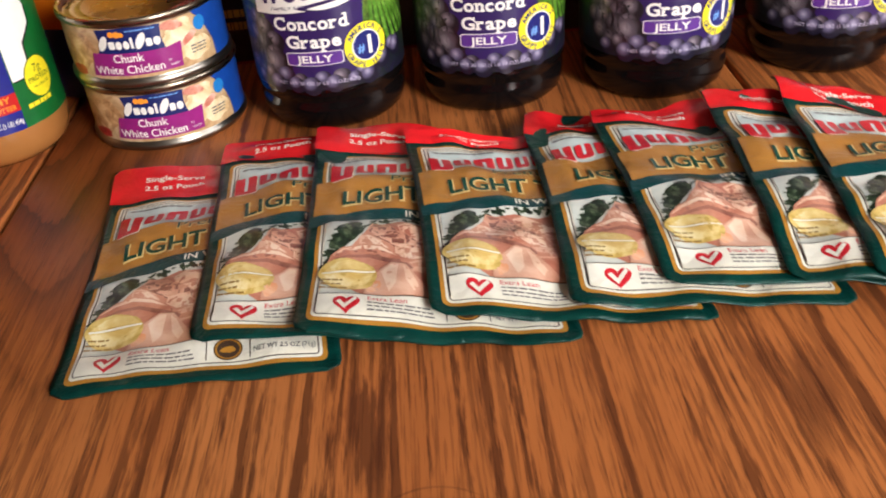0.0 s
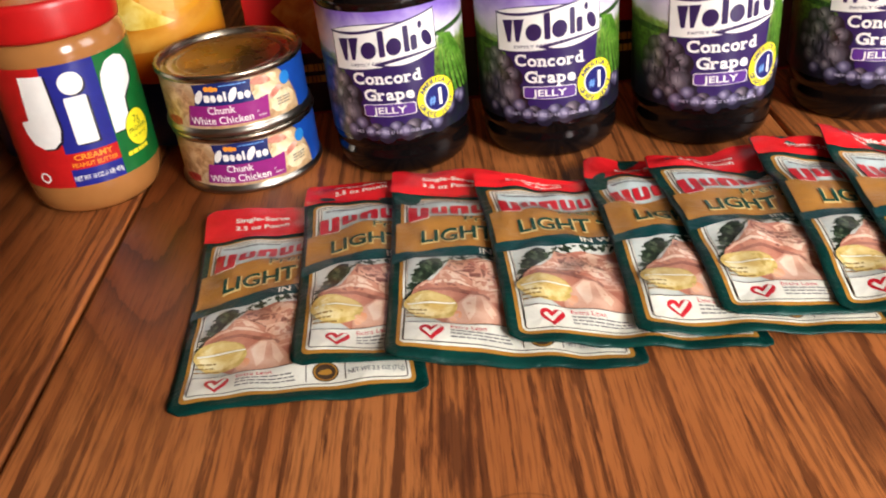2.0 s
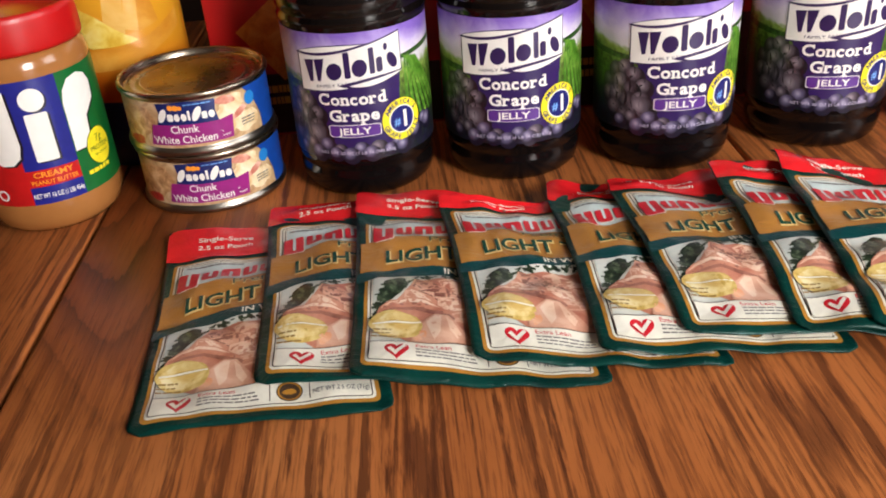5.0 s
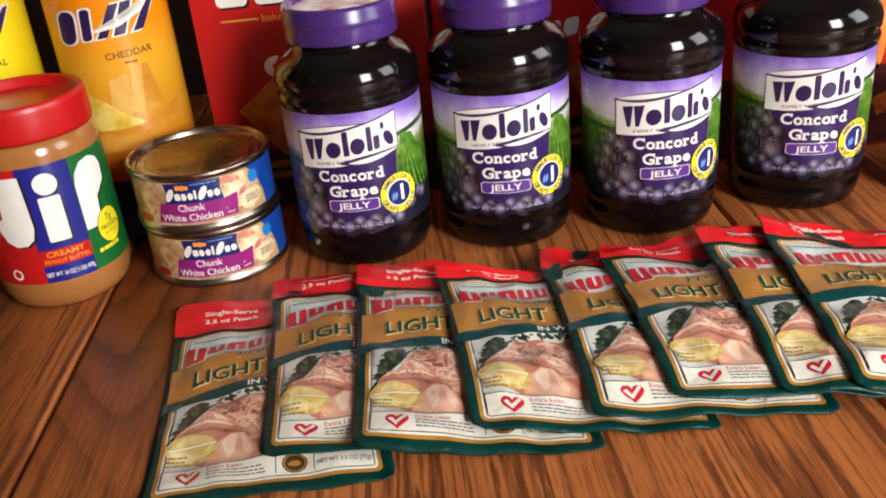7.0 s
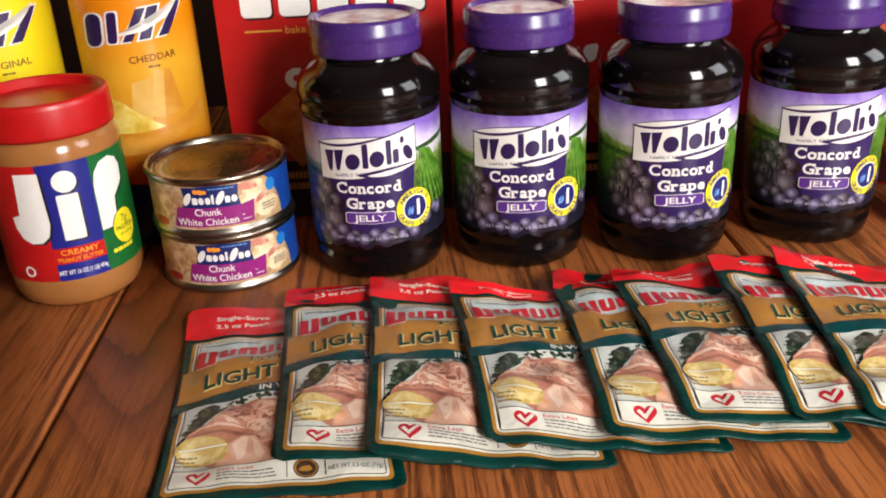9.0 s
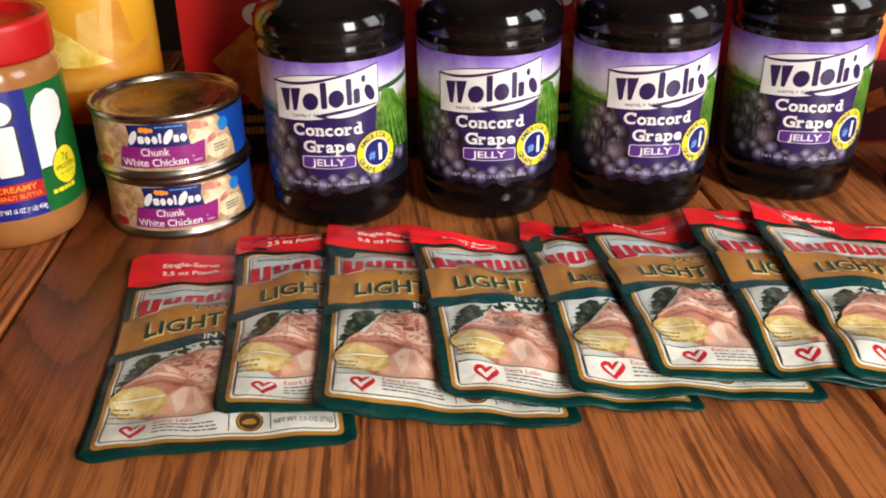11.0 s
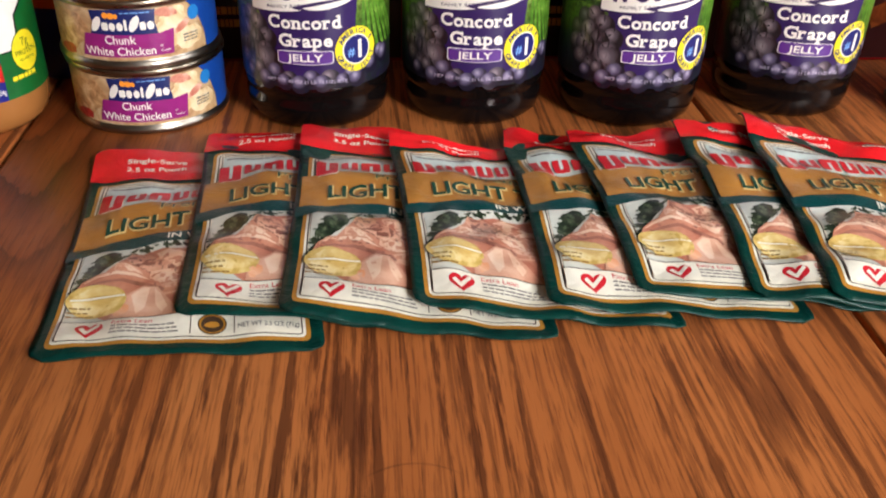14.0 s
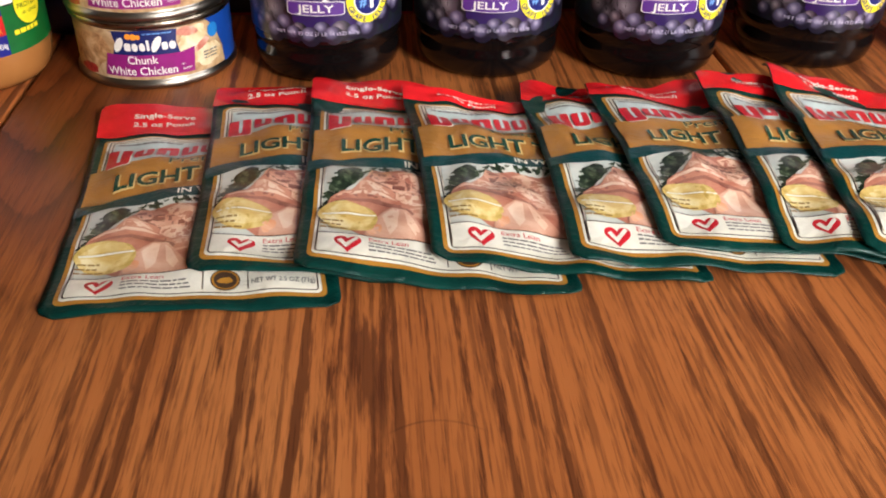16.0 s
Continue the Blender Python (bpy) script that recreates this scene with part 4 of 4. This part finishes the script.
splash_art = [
    # wine-red lower part paints the shade of the tins and the last jar
    ("foot_band", rect(-74, 2, 74, 60), 1, CARTON_SHADE, "wine-red band along the foot"),
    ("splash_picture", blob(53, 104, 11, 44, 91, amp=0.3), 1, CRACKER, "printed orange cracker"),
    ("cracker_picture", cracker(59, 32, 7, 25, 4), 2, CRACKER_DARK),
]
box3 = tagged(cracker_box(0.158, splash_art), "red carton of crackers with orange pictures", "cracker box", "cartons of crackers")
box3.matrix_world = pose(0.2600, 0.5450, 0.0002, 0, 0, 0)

# green jar far back on the table
jar_green = part("green_jar", lathe([(0, 0), (0.03, 0), (0.04, 0.004), (0.043, 0.012), (0.043, 0.12), (0.036, 0.14), (0.034, 0.15), (0, 0.15)], 48), GREEN_GLASS, None, "", True)
part("lid", lathe([(0.033, 0.1505), (0.037, 0.1505), (0.037, 0.165), (0, 0.165)], 40), LID_WHITE, jar_green, "white lid")
tagged(jar_green, "dark green jar behind the tins", "jar")
jar_green.matrix_world = pose(0.545, 0.745, 0.0002)


# ---- tuna pouches, laid over one another like shingles ----
PW, PH, FOOT, STRIP = 0.107, 0.165, 0.110, 0.130
GX0, GY0, GS = -0.26, 0.16, 0.002
heap = np.zeros((320, 165))


def sample(grid, x, y):
    i, j = (x - GX0) / GS, (y - GY0) / GS
    i0, j0 = np.clip(np.floor(i).astype(int), 0, grid.shape[0] - 2), np.clip(np.floor(j).astype(int), 0, grid.shape[1] - 2)
    a, b = np.clip(i - i0, 0, 1), np.clip(j - j0, 0, 1)
    return grid[i0, j0] * (1 - a) * (1 - b) + grid[i0 + 1, j0] * a * (1 - b) + grid[i0, j0 + 1] * (1 - a) * b + grid[i0 + 1, j0 + 1] * a * b


def softened(grid):
    """The heap as a stiff film would lie on it: grown by two cells and smoothed."""
    g = grid.copy()
    for k in range(4):
        p = np.pad(g, 1, mode="edge")
        g = np.maximum.reduce([p[1:-1, 1:-1], p[:-2, 1:-1], p[2:, 1:-1], p[1:-1, :-2], p[1:-1, 2:]])
    for k in range(24):
        p = np.pad(g, 1, mode="edge")
        g = (p[:-2, 1:-1] + p[2:, 1:-1] + p[1:-1, :-2] + p[1:-1, 2:] + 4 * p[1:-1, 1:-1]) / 8
    return g


def waves(u, v, seed):
    """Crinkles of the foil, in metres."""
    rnd = random.Random(seed)
    z = np.zeros_like(u)
    for k in range(9):
        a = rnd.uniform(0, math.pi)
        f = rnd.uniform(90, 330)
        z = z + 0.070 / f * np.sin(f * (u * math.cos(a) + v * math.sin(a)) + rnd.uniform(0, 6.28) + 1.4 * np.sin(55 * u + k) * np.cos(45 * v + 2 * k))
    return z


def belly(u, v, seed):
    """Thickness of a filled pouch over its sealed edge."""
    s, t = np.clip(u / PW, 0, 1), np.clip(v / (PH * 0.80), 0, 1)
    fill = np.sin(math.pi * s) ** 0.8 * np.sin(math.pi * t) ** 0.7
    rim = np.clip(np.minimum(np.minimum(u, PW - u), v) / 0.012, 0, 1)
    fold = -0.0011 * np.exp(-((v - 0.064 - 0.006 * np.sin(40 * u + seed)) / 0.005) ** 2) * np.sin(math.pi * s)
    return 0.0006 + 0.0044 * fill + fold + waves(u, v, seed) * (0.3 + 0.7 * rim)


def lifted(u, v, seed):
    """Sealed edges that wave off what lies under them."""
    foot = np.exp(-np.clip(v, 0, 1) / 0.010) * (0.0009 + 0.0009 * np.sin(75 * u + seed) + 0.0005 * np.sin(190 * u + 2 * seed))
    head = np.clip((v - STRIP) / (PH - STRIP), 0, 1) * (0.0012 + 0.0012 * np.sin(70 * u + 1.7 * seed))
    return foot + head


def heart(cx, cy, s):
    pts = []
    for i in range(36):
        a = 2 * math.pi * i / 36
        pts.append((cx + s * 16 * math.sin(a) ** 3 / 16, cy + s * (13 * math.cos(a) - 5 * math.cos(2 * a) - 2 * math.cos(3 * a) - math.cos(4 * a)) / 16))
    return poly(*pts)


def arch(x):
    return 11.0 * math.cos((x - 53) / 50 * 1.35) - 4.4


def arched(y0, y1, x0, x1, k=1.0, n=20):
    xs = [x0 + (x1 - x0) * i / n for i in range(n + 1)]
    return poly(*[(x, y0 + k * arch(x)) for x in xs], *[(x, y1 + k * arch(x)) for x in reversed(xs)])


def frame_ring(x0, y0, x1, y1, r, w):
    return ring(rrect(x0, y0, x1, y1, r), rrect(x0 + w, y0 + w, x1 - w, y1 - w, max(r - w, 0.3)))


def greens():
    """Curly dark leaves that fringe the plate behind the tuna."""
    rnd = random.Random(77)
    line = ((10.5, 38, 1.6), (11.5, 47, 2.4), (15, 54, 4.2), (20, 59.5, 4.6), (26, 63, 3.2), (34, 66, 2.2), (46, 67.5, 1.8), (60, 67.5, 1.8), (76, 65.5, 1.8), (94, 59, 2.0))
    out = [("leaf_picture", blob(18.5, 56, 9.5, 4.8, 399, 40, 0.3, 48), 4.9, KALE)]
    for k in range(84):
        t = rnd.random() ** 1.5 * (len(line) - 1.001)
        a, b = line[int(t)], line[int(t) + 1]
        f = t - int(t)
        cx, cy, w = (a[i] + (b[i] - a[i]) * f for i in range(3))
        cx, cy = cx + rnd.uniform(-1, 1) * w * 0.7, cy + rnd.uniform(-1, 1) * w * 0.75
        r = rnd.uniform(0.9, 1.9)
        out.append(("leaf_picture", blob(cx, cy, r, r * 0.6, 400 + k, 14, 0.6, rnd.uniform(-70, 70)), 5 + k * 0.01, (KALE, KALE_LIGHT, KALE)[k % 3]))
    return out


def fish():
    """Flakes of tuna heaped in rows, each with a shaded underside and a pale top."""
    rnd = random.Random(78)
    out = [("fish_picture", poly((11, 30), (15, 42), (21, 50), (27, 58), (33, 62.5), (42, 65), (52, 63), (62, 65.5), (74, 63), (86, 60), (97.5, 53), (97.5, 19.4), (26, 19.4)), 6, TUNA_ROSE, "printed pink tuna")]
    k = 0
    for row, (y, x0, count) in enumerate(((59, 33, 5), (51, 30, 5), (43, 47, 4), (34, 52, 4), (25, 60, 4))):
        for i in range(count):
            cx = x0 + i * 13.5 + rnd.uniform(-2.5, 2.5)
            if cx > 94:
                continue
            cy = y + rnd.uniform(-2.2, 2.2) - 0.0022 * (cx - 55) ** 2
            w, h, turn = rnd.uniform(7.5, 10.5), rnd.uniform(4.0, 5.8), rnd.uniform(-50, 10)
            m = rnd.randint(6, 8)
            pts = [(w * math.cos(6.283 * q / m) * rnd.uniform(0.8, 1.1), h * math.sin(6.283 * q / m) * rnd.uniform(0.75, 1.1)) for q in range(m)]
            body = poly(*pts)
            lay = 6.2 + k * 0.03
            out.append(("fish_picture", moved(body, cx + 0.6, cy - 0.9, turn), lay, (TUNA_DEEP, TUNA_ROSE, TUNA_ROSE)[k % 3]))
            out.append(("fish_picture", moved(body, cx, cy, turn), lay + 0.01, (TUNA_PINK, TUNA_PALE, TUNA_PINK)[k % 3]))
            if k % 2:
                out.append(("fish_picture", moved(poly(*[(px * 0.8, py * 0.3 + h * 0.45) for px, py in pts]), cx, cy, turn), lay + 0.02, TUNA_PALE))
            k += 1
    # the long slice that lies over the lemon
    out.append(("fish_picture", poly((10.5, 37), (12, 42), (17, 47), (25, 49.5), (33, 47.5), (40, 42.5), (46, 35), (44, 32), (37, 38), (28, 42), (19, 41.5)), 8.0, TUNA_DEEP))
    out.append(("fish_picture", poly((10.5, 38.5), (12, 42.5), (17, 47.6), (25, 50), (33, 48), (40, 43), (46, 36), (38, 40.5), (28, 44), (19, 43)), 8.1, TUNA_ROSE))
    out.append(("fish_picture", poly((11.5, 41), (17, 46.8), (25, 49.2), (33, 47.2), (40, 42.2), (33, 45.4), (25, 47.2), (18, 45.4)), 8.2, TUNA_PALE))
    return out


def brand_blocks():
    """The maker's mark: rounded blocks, each parted by a thin slit."""
    x, blocks, slits = 9.0, [], []
    for k, (w, up) in enumerate(((10.5, 1), (8.2, 1), (9.6, 0), (7.4, 1), (6.0, 1), (6.0, 0), (0, 0), (7.4, 1), (6.0, 0), (6.0, 1))):
        if not w:
            x += 2.4
            continue
        y0, y1 = (-5.0, 11.5) if k == 0 else (0.0, 10.6)
        blocks.append(rrect(x, y0, x + w, y1, 1.5))
        mid = x + w * 0.52
        slits.append(rect(mid - 0.8, y0 + (3.0 if up else -0.2), mid + 0.8, y1 + (0.2 if up else -3.0)))
        x += w + 1.5
    place = lambda shape: bent(shape, lambda x, y: (x, y + 101.0 + 0.85 * arch(x)))
    out = []
    for k, (block_shape, slit) in enumerate(zip(blocks, slits)):
        out.append(("brand_block", place(moved(block_shape, 0.5, -0.6)), 6.5, FOIL_WHITE))
        out.append(("brand_block", place(block_shape), 7, FOIL_RED))
        out.append(("brand_slit", place(slit), 7.5, FOIL_PALE))
    return out


POUCH_ART = [
    ("gold_border", rrect(4.9, 5.0, 102.1, 127.6, 3.0), 1, FOIL_GOLD, "gold border"),
    ("white_panel", rrect(6.6, 6.8, 100.4, 126.2, 2.2), 2, FOIL_WHITE, "white printed panel"),
    ("border_line", frame_ring(7.7, 8.0, 99.3, 125.0, 1.6, 0.5), 3, FOIL_LINE),
    ("brand_field", rect(10.2, 92, 96.8, 122.6), 3, FOIL_PALE),
    ("border_line", frame_ring(9.4, 91, 97.6, 123.4, 0.6, 0.4), 4, FOIL_LINE),
    ("tan_band", arched(68, 97.5, 2.6, 104.4), 5, FOIL_TAN, "tan band"),
    ("teal_band", arched(63, 70.5, 1.0, 106), 6, FOIL_TEAL, "teal band"),
    ("plate_picture", poly((9, 19.2), (98, 19.2), *[(98 - 4.45 * i, 63.6 + arch(98 - 4.45 * i)) for i in range(21)]), 4, PLATE, "printed pale plate"),
    *greens(),
    *fish(),
    ("peach_picture", poly((26, 20), (27, 27), (31, 33), (37, 38.5), (43, 37), (48, 29), (54, 20)), 8.5, TUNA_PINK, "printed peach-coloured chunk"),
    ("peach_picture", joined(poly((33, 33), (37, 37.6), (40, 37), (39, 26), (36, 22)), poly((42, 36), (44.5, 33), (48, 25), (46, 22), (43, 27))), 8.7, TUNA_PALE),
    ("peach_picture", blob(30, 25, 2.6, 3.6, 140, 18, 0.2, -30), 8.8, SALMON),
    ("lemon_picture", blob(19.3, 31.6, 12.0, 9.0, 141, 30, 0.06, -4), 8.9, LEMON_RIND, "printed lemon wedge"),
    ("lemon_picture", poly((9.5, 33.6), (14, 38), (20, 39.6), (26, 38.2), (30, 34.2), (20, 34.6)), 9.1, LEMON),
    ("lemon_picture", poly((9.5, 31.6), (20, 32.6), (30, 32.4), (27, 26.6), (20, 24.6), (13, 26)), 9.1, LEMON),
    ("lemon_picture", poly((9, 32.2), (20, 33.0), (30.6, 33.0), (30.6, 33.8), (20, 34.0), (9, 33.2)), 9.2, FOIL_WHITE),
    ("small_print", joined(bars(9.4, 29.0, 19, 1, 0.9, 0.5, 142), bars(8.8, 26.4, 20, 1, 0.9, 0.5, 143), bars(8.8, 23.8, 21, 1, 0.9, 0.5, 144)), 9.5, FOIL_BROWN),
    ("info_panel", rect(8.6, 8.9, 98.4, 19.4), 9, FOIL_WHITE, "white panel of small print"),
    ("border_line", joined(rect(8.6, 19.2, 98.4, 19.6), rect(57.4, 8.9, 57.8, 19.4), rect(73.6, 8.9, 74.0, 19.4)), 10, FOIL_LINE),
    ("heart_mark", heart(20.0, 13.4, 5.2), 10, FOIL_RED, "red heart with a white tick"),
    ("tick_mark", poly((16.0, 14.3), (17.6, 15.4), (19.4, 12.8), (23.1, 17.0), (24.2, 15.9), (19.4, 10.2)), 11, FOIL_WHITE),
    ("lettering", words("Extra Lean", 3.4, 35.5, 16.9, 0.0, 15), 10, FOIL_RED),
    ("small_print", bars(28, 14.6, 55, 3, 0.75, 1.15, 120), 10, FOIL_GREY),
    ("round_mark", ell(65.6, 13.8, 5.4, 5.4, 26), 10, FOIL_LINE, "round dark emblem"),
    ("round_mark", joined(ring(ell(65.6, 13.8, 4.9, 4.9, 26), ell(65.6, 13.8, 4.2, 4.2, 26)), blob(65.6, 13.6, 2.6, 1.6, 121)), 11, FOIL_GOLD),
    ("lettering", words("NET WT 2.5 OZ (71g)", 3.6, 86.6, 12.4, 0.01, 23), 10, FOIL_GREY),
    *brand_blocks(),
    ("small_print", bent(bars(12, 121.0, 46, 1, 1.2, 0.8, 122), lambda x, y: (x, y + 0.15 * arch(x))), 5, FOIL_GREY),
    ("lettering", bent(words("Premium", 8.4, 56, 94.2, 0.02, 37), lambda x, y: (x, y + arch(x) - 1)), 7, FOIL_CREAM),
    ("lettering", bent(words("Premium", 8.2, 56, 94.5, 0.0, 36.5), lambda x, y: (x, y + arch(x) - 1)), 8, FOIL_GREEN),
    ("name_lettering", bent(words("LIGHT TUNA", 14.6, 54.2, 81.4, 0.05, 78), lambda x, y: (x, y + arch(x) - 1)), 8, FOIL_CREAM),
    ("name_lettering", bent(words("LIGHT TUNA", 14.2, 53.6, 81.9, 0.02, 76.5), lambda x, y: (x, y + arch(x) - 1)), 9, FOIL_GREEN, "dark green lettering"),
    ("lettering", bent(words("IN WATER", 6.0, 58.5, 67.0, 0.018, 30), lambda x, y: (x, y + arch(x))), 7, FOIL_WHITE),
    ("tear_strip", poly((0.0, 130), (107, 130), (107, 160), (105.2, 163.6), (102, 165), (5, 165), (1.8, 163.6), (0, 160)), 5, RED_FILM, "red tear-off strip"),
    ("lettering", joined(words("Single-Serve", 5.6, 31, 150.5, 0.014, 29), words("2.5 oz Pouch", 5.6, 31, 143.0, 0.014, 29)), 7, FOIL_WHITE),
    ("lettering", words("Easy To Open", 5.0, 80, 150.5, 0.008, 28), 7, FOIL_WHITE),
    ("small_print", bars(62, 145.6, 101, 1, 3.0, 0.8, 123), 7, FOIL_WHITE),
]
POUCH_READY = [(name, prepared(shape, PW * 1000 / 40, PH * 1000 / 60), layer, material, label[0] if label else "") for name, shape, layer, material, *label in POUCH_ART]

# the left edge of each pouch at foot, strip and top, how far foot and top turn, and how far its top stands up
POUCHES = (
    (-0.1478, 0.2463, -0.1584, 0.3821, -0.16, 0.411, 0.6, 0.6, 0.001),
    (-0.097, 0.264, -0.1054, 0.4022, -0.105, 0.428, -2.0, -2.0, 0.003),
    (-0.0568, 0.2608, -0.0564, 0.3983, -0.055, 0.4231, -6.8, -6.5, 0.002),
    (-0.0041, 0.264, -0.0114, 0.3946, -0.01, 0.404, -5.5, -5.0, 0.002),
    (0.0493, 0.2631, 0.0475, 0.3962, 0.053, 0.4268, -3.5, -4.5, 0.003),
    (0.0867, 0.2686, 0.0815, 0.3954, 0.085, 0.4149, -3.0, -4.5, 0.002),
    (0.1337, 0.2654, 0.1386, 0.3924, 0.139, 0.4069, -8.0, -8.0, 0.005),
    (0.1635, 0.2593, 0.1717, 0.3876, 0.1749, 0.4088, -11.5, -8.0, 0.004),
)


def pouch(index, x, y, strip_x, strip_y, top_x, top_y, foot_turn, top_turn, rise):
    ev = np.array((top_x - x, top_y - y)) / PH
    middle = radians((foot_turn + top_turn) / 2)
    eu = np.array((math.cos(middle), math.sin(middle))) * FOOT / PW
    seed = 300 + index
    rest = softened(heap)

    def place(u, v):
        k = np.clip(v / PH, 0, 1)
        turn = np.radians(foot_turn + (top_turn - foot_turn) * k)
        wide = (u + 0.0022 * np.sin(math.pi * k) * (1 - 2 * u / PW)) * FOOT / PW
        low, high = np.clip(v / STRIP, None, 1), np.clip((v - STRIP) / (PH - STRIP), 0, 1)
        ex = x + (strip_x - x) * low + (top_x - strip_x) * high
        ey = y + (strip_y - y) * low + (top_y - strip_y) * high
        return ex + wide * np.cos(turn), ey + wide * np.sin(turn)

    def top(u, v, lift):
        px, py = place(u, v)
        return np.stack([px - x, py - y, sample(rest, px, py) + 0.0005 + rise * np.clip(v / PH, 0, 1) ** 1.5 + lifted(u, v, seed) + belly(u, v, seed) + lift], axis=1)

    nu, nv = 41, 61
    su, sv = np.meshgrid(np.linspace(0, PW, nu), np.linspace(0, PH, nv), indexing="ij")
    u, v = su.ravel(), sv.ravel()
    # rounded corners at the foot
    r = 0.006
    for side in (0, 1):
        d = u if side == 0 else PW - u
        near = (d < r) & (v < r)
        limit = r - np.sqrt(np.maximum(r * r - (r - v) ** 2, 0))
        d = np.where(near, np.maximum(d, limit), d)
        u = d if side == 0 else PW - d
    upper = top(u, v, 0)
    lower = upper.copy()
    lower[:, 2] = sample(rest, *place(u, v)) + 0.0004 + rise * np.clip(v / PH, 0, 1) ** 1.5 + lifted(u, v, seed)
    pts = [tuple(p) for p in upper] + [tuple(p) for p in lower]
    k = nu * nv
    at = lambda i, j: i * nv + j
    faces = []
    for i in range(nu - 1):
        for j in range(nv - 1):
            a, b, c, d = at(i, j), at(i + 1, j), at(i + 1, j + 1), at(i, j + 1)
            faces += [(a, b, c, d), (k + d, k + c, k + b, k + a)]
    rim = [at(i, 0) for i in range(nu)] + [at(nu - 1, j) for j in range(1, nv)] + [at(i, nv - 1) for i in range(nu - 2, -1, -1)] + [at(0, j) for j in range(nv - 2, 0, -1)]
    for a, b in zip(rim, rim[1:] + rim[:1]):
        faces.append((b, a, k + a, k + b))
    mesh = bpy.data.meshes.new("tuna_pouch")
    mesh.from_pydata(pts, [], faces)
    mesh.polygons.foreach_set("use_smooth", [True] * len(mesh.polygons))
    ob = link("tuna_pouch", mesh, FILM)
    ob.location = (x, y, 0)
    holder = ob
    for name, ready, layer, material, label in POUCH_READY:
        piece = laid(name, ready, top, layer, material, ob if name == "tear_strip" else holder, label)
        if name in ("white_panel", "tear_strip"):
            holder = piece
    # add this pouch to the heap
    gx, gy = np.meshgrid(GX0 + GS * np.arange(heap.shape[0]), GY0 + GS * np.arange(heap.shape[1]), indexing="ij")
    det = eu[0] * ev[1] - eu[1] * ev[0]
    dx, dy = gx - x, gy - y
    uu, vv = (dx * ev[1] - dy * ev[0]) / det, (eu[0] * dy - eu[1] * dx) / det
    inside = (uu > -0.002) & (uu < PW + 0.002) & (vv > -0.002) & (vv < PH + 0.002)
    high = rest + 0.0005 + rise * np.clip(vv / PH, 0, 1) ** 1.5 + lifted(np.clip(uu, 0, PW), np.clip(vv, 0, PH), seed) + belly(np.clip(uu, 0, PW), np.clip(vv, 0, PH), seed) + 0.0007
    heap[inside] = np.maximum(heap, high)[inside]
    where = "lying flat on the table" if index == 0 else "lying over the one before it"
    return tagged(ob, "foil pouch of light tuna " + where, "tuna pouch", "overlapping tuna pouches")


for i, row in enumerate(POUCHES):
    pouch(i, *row)
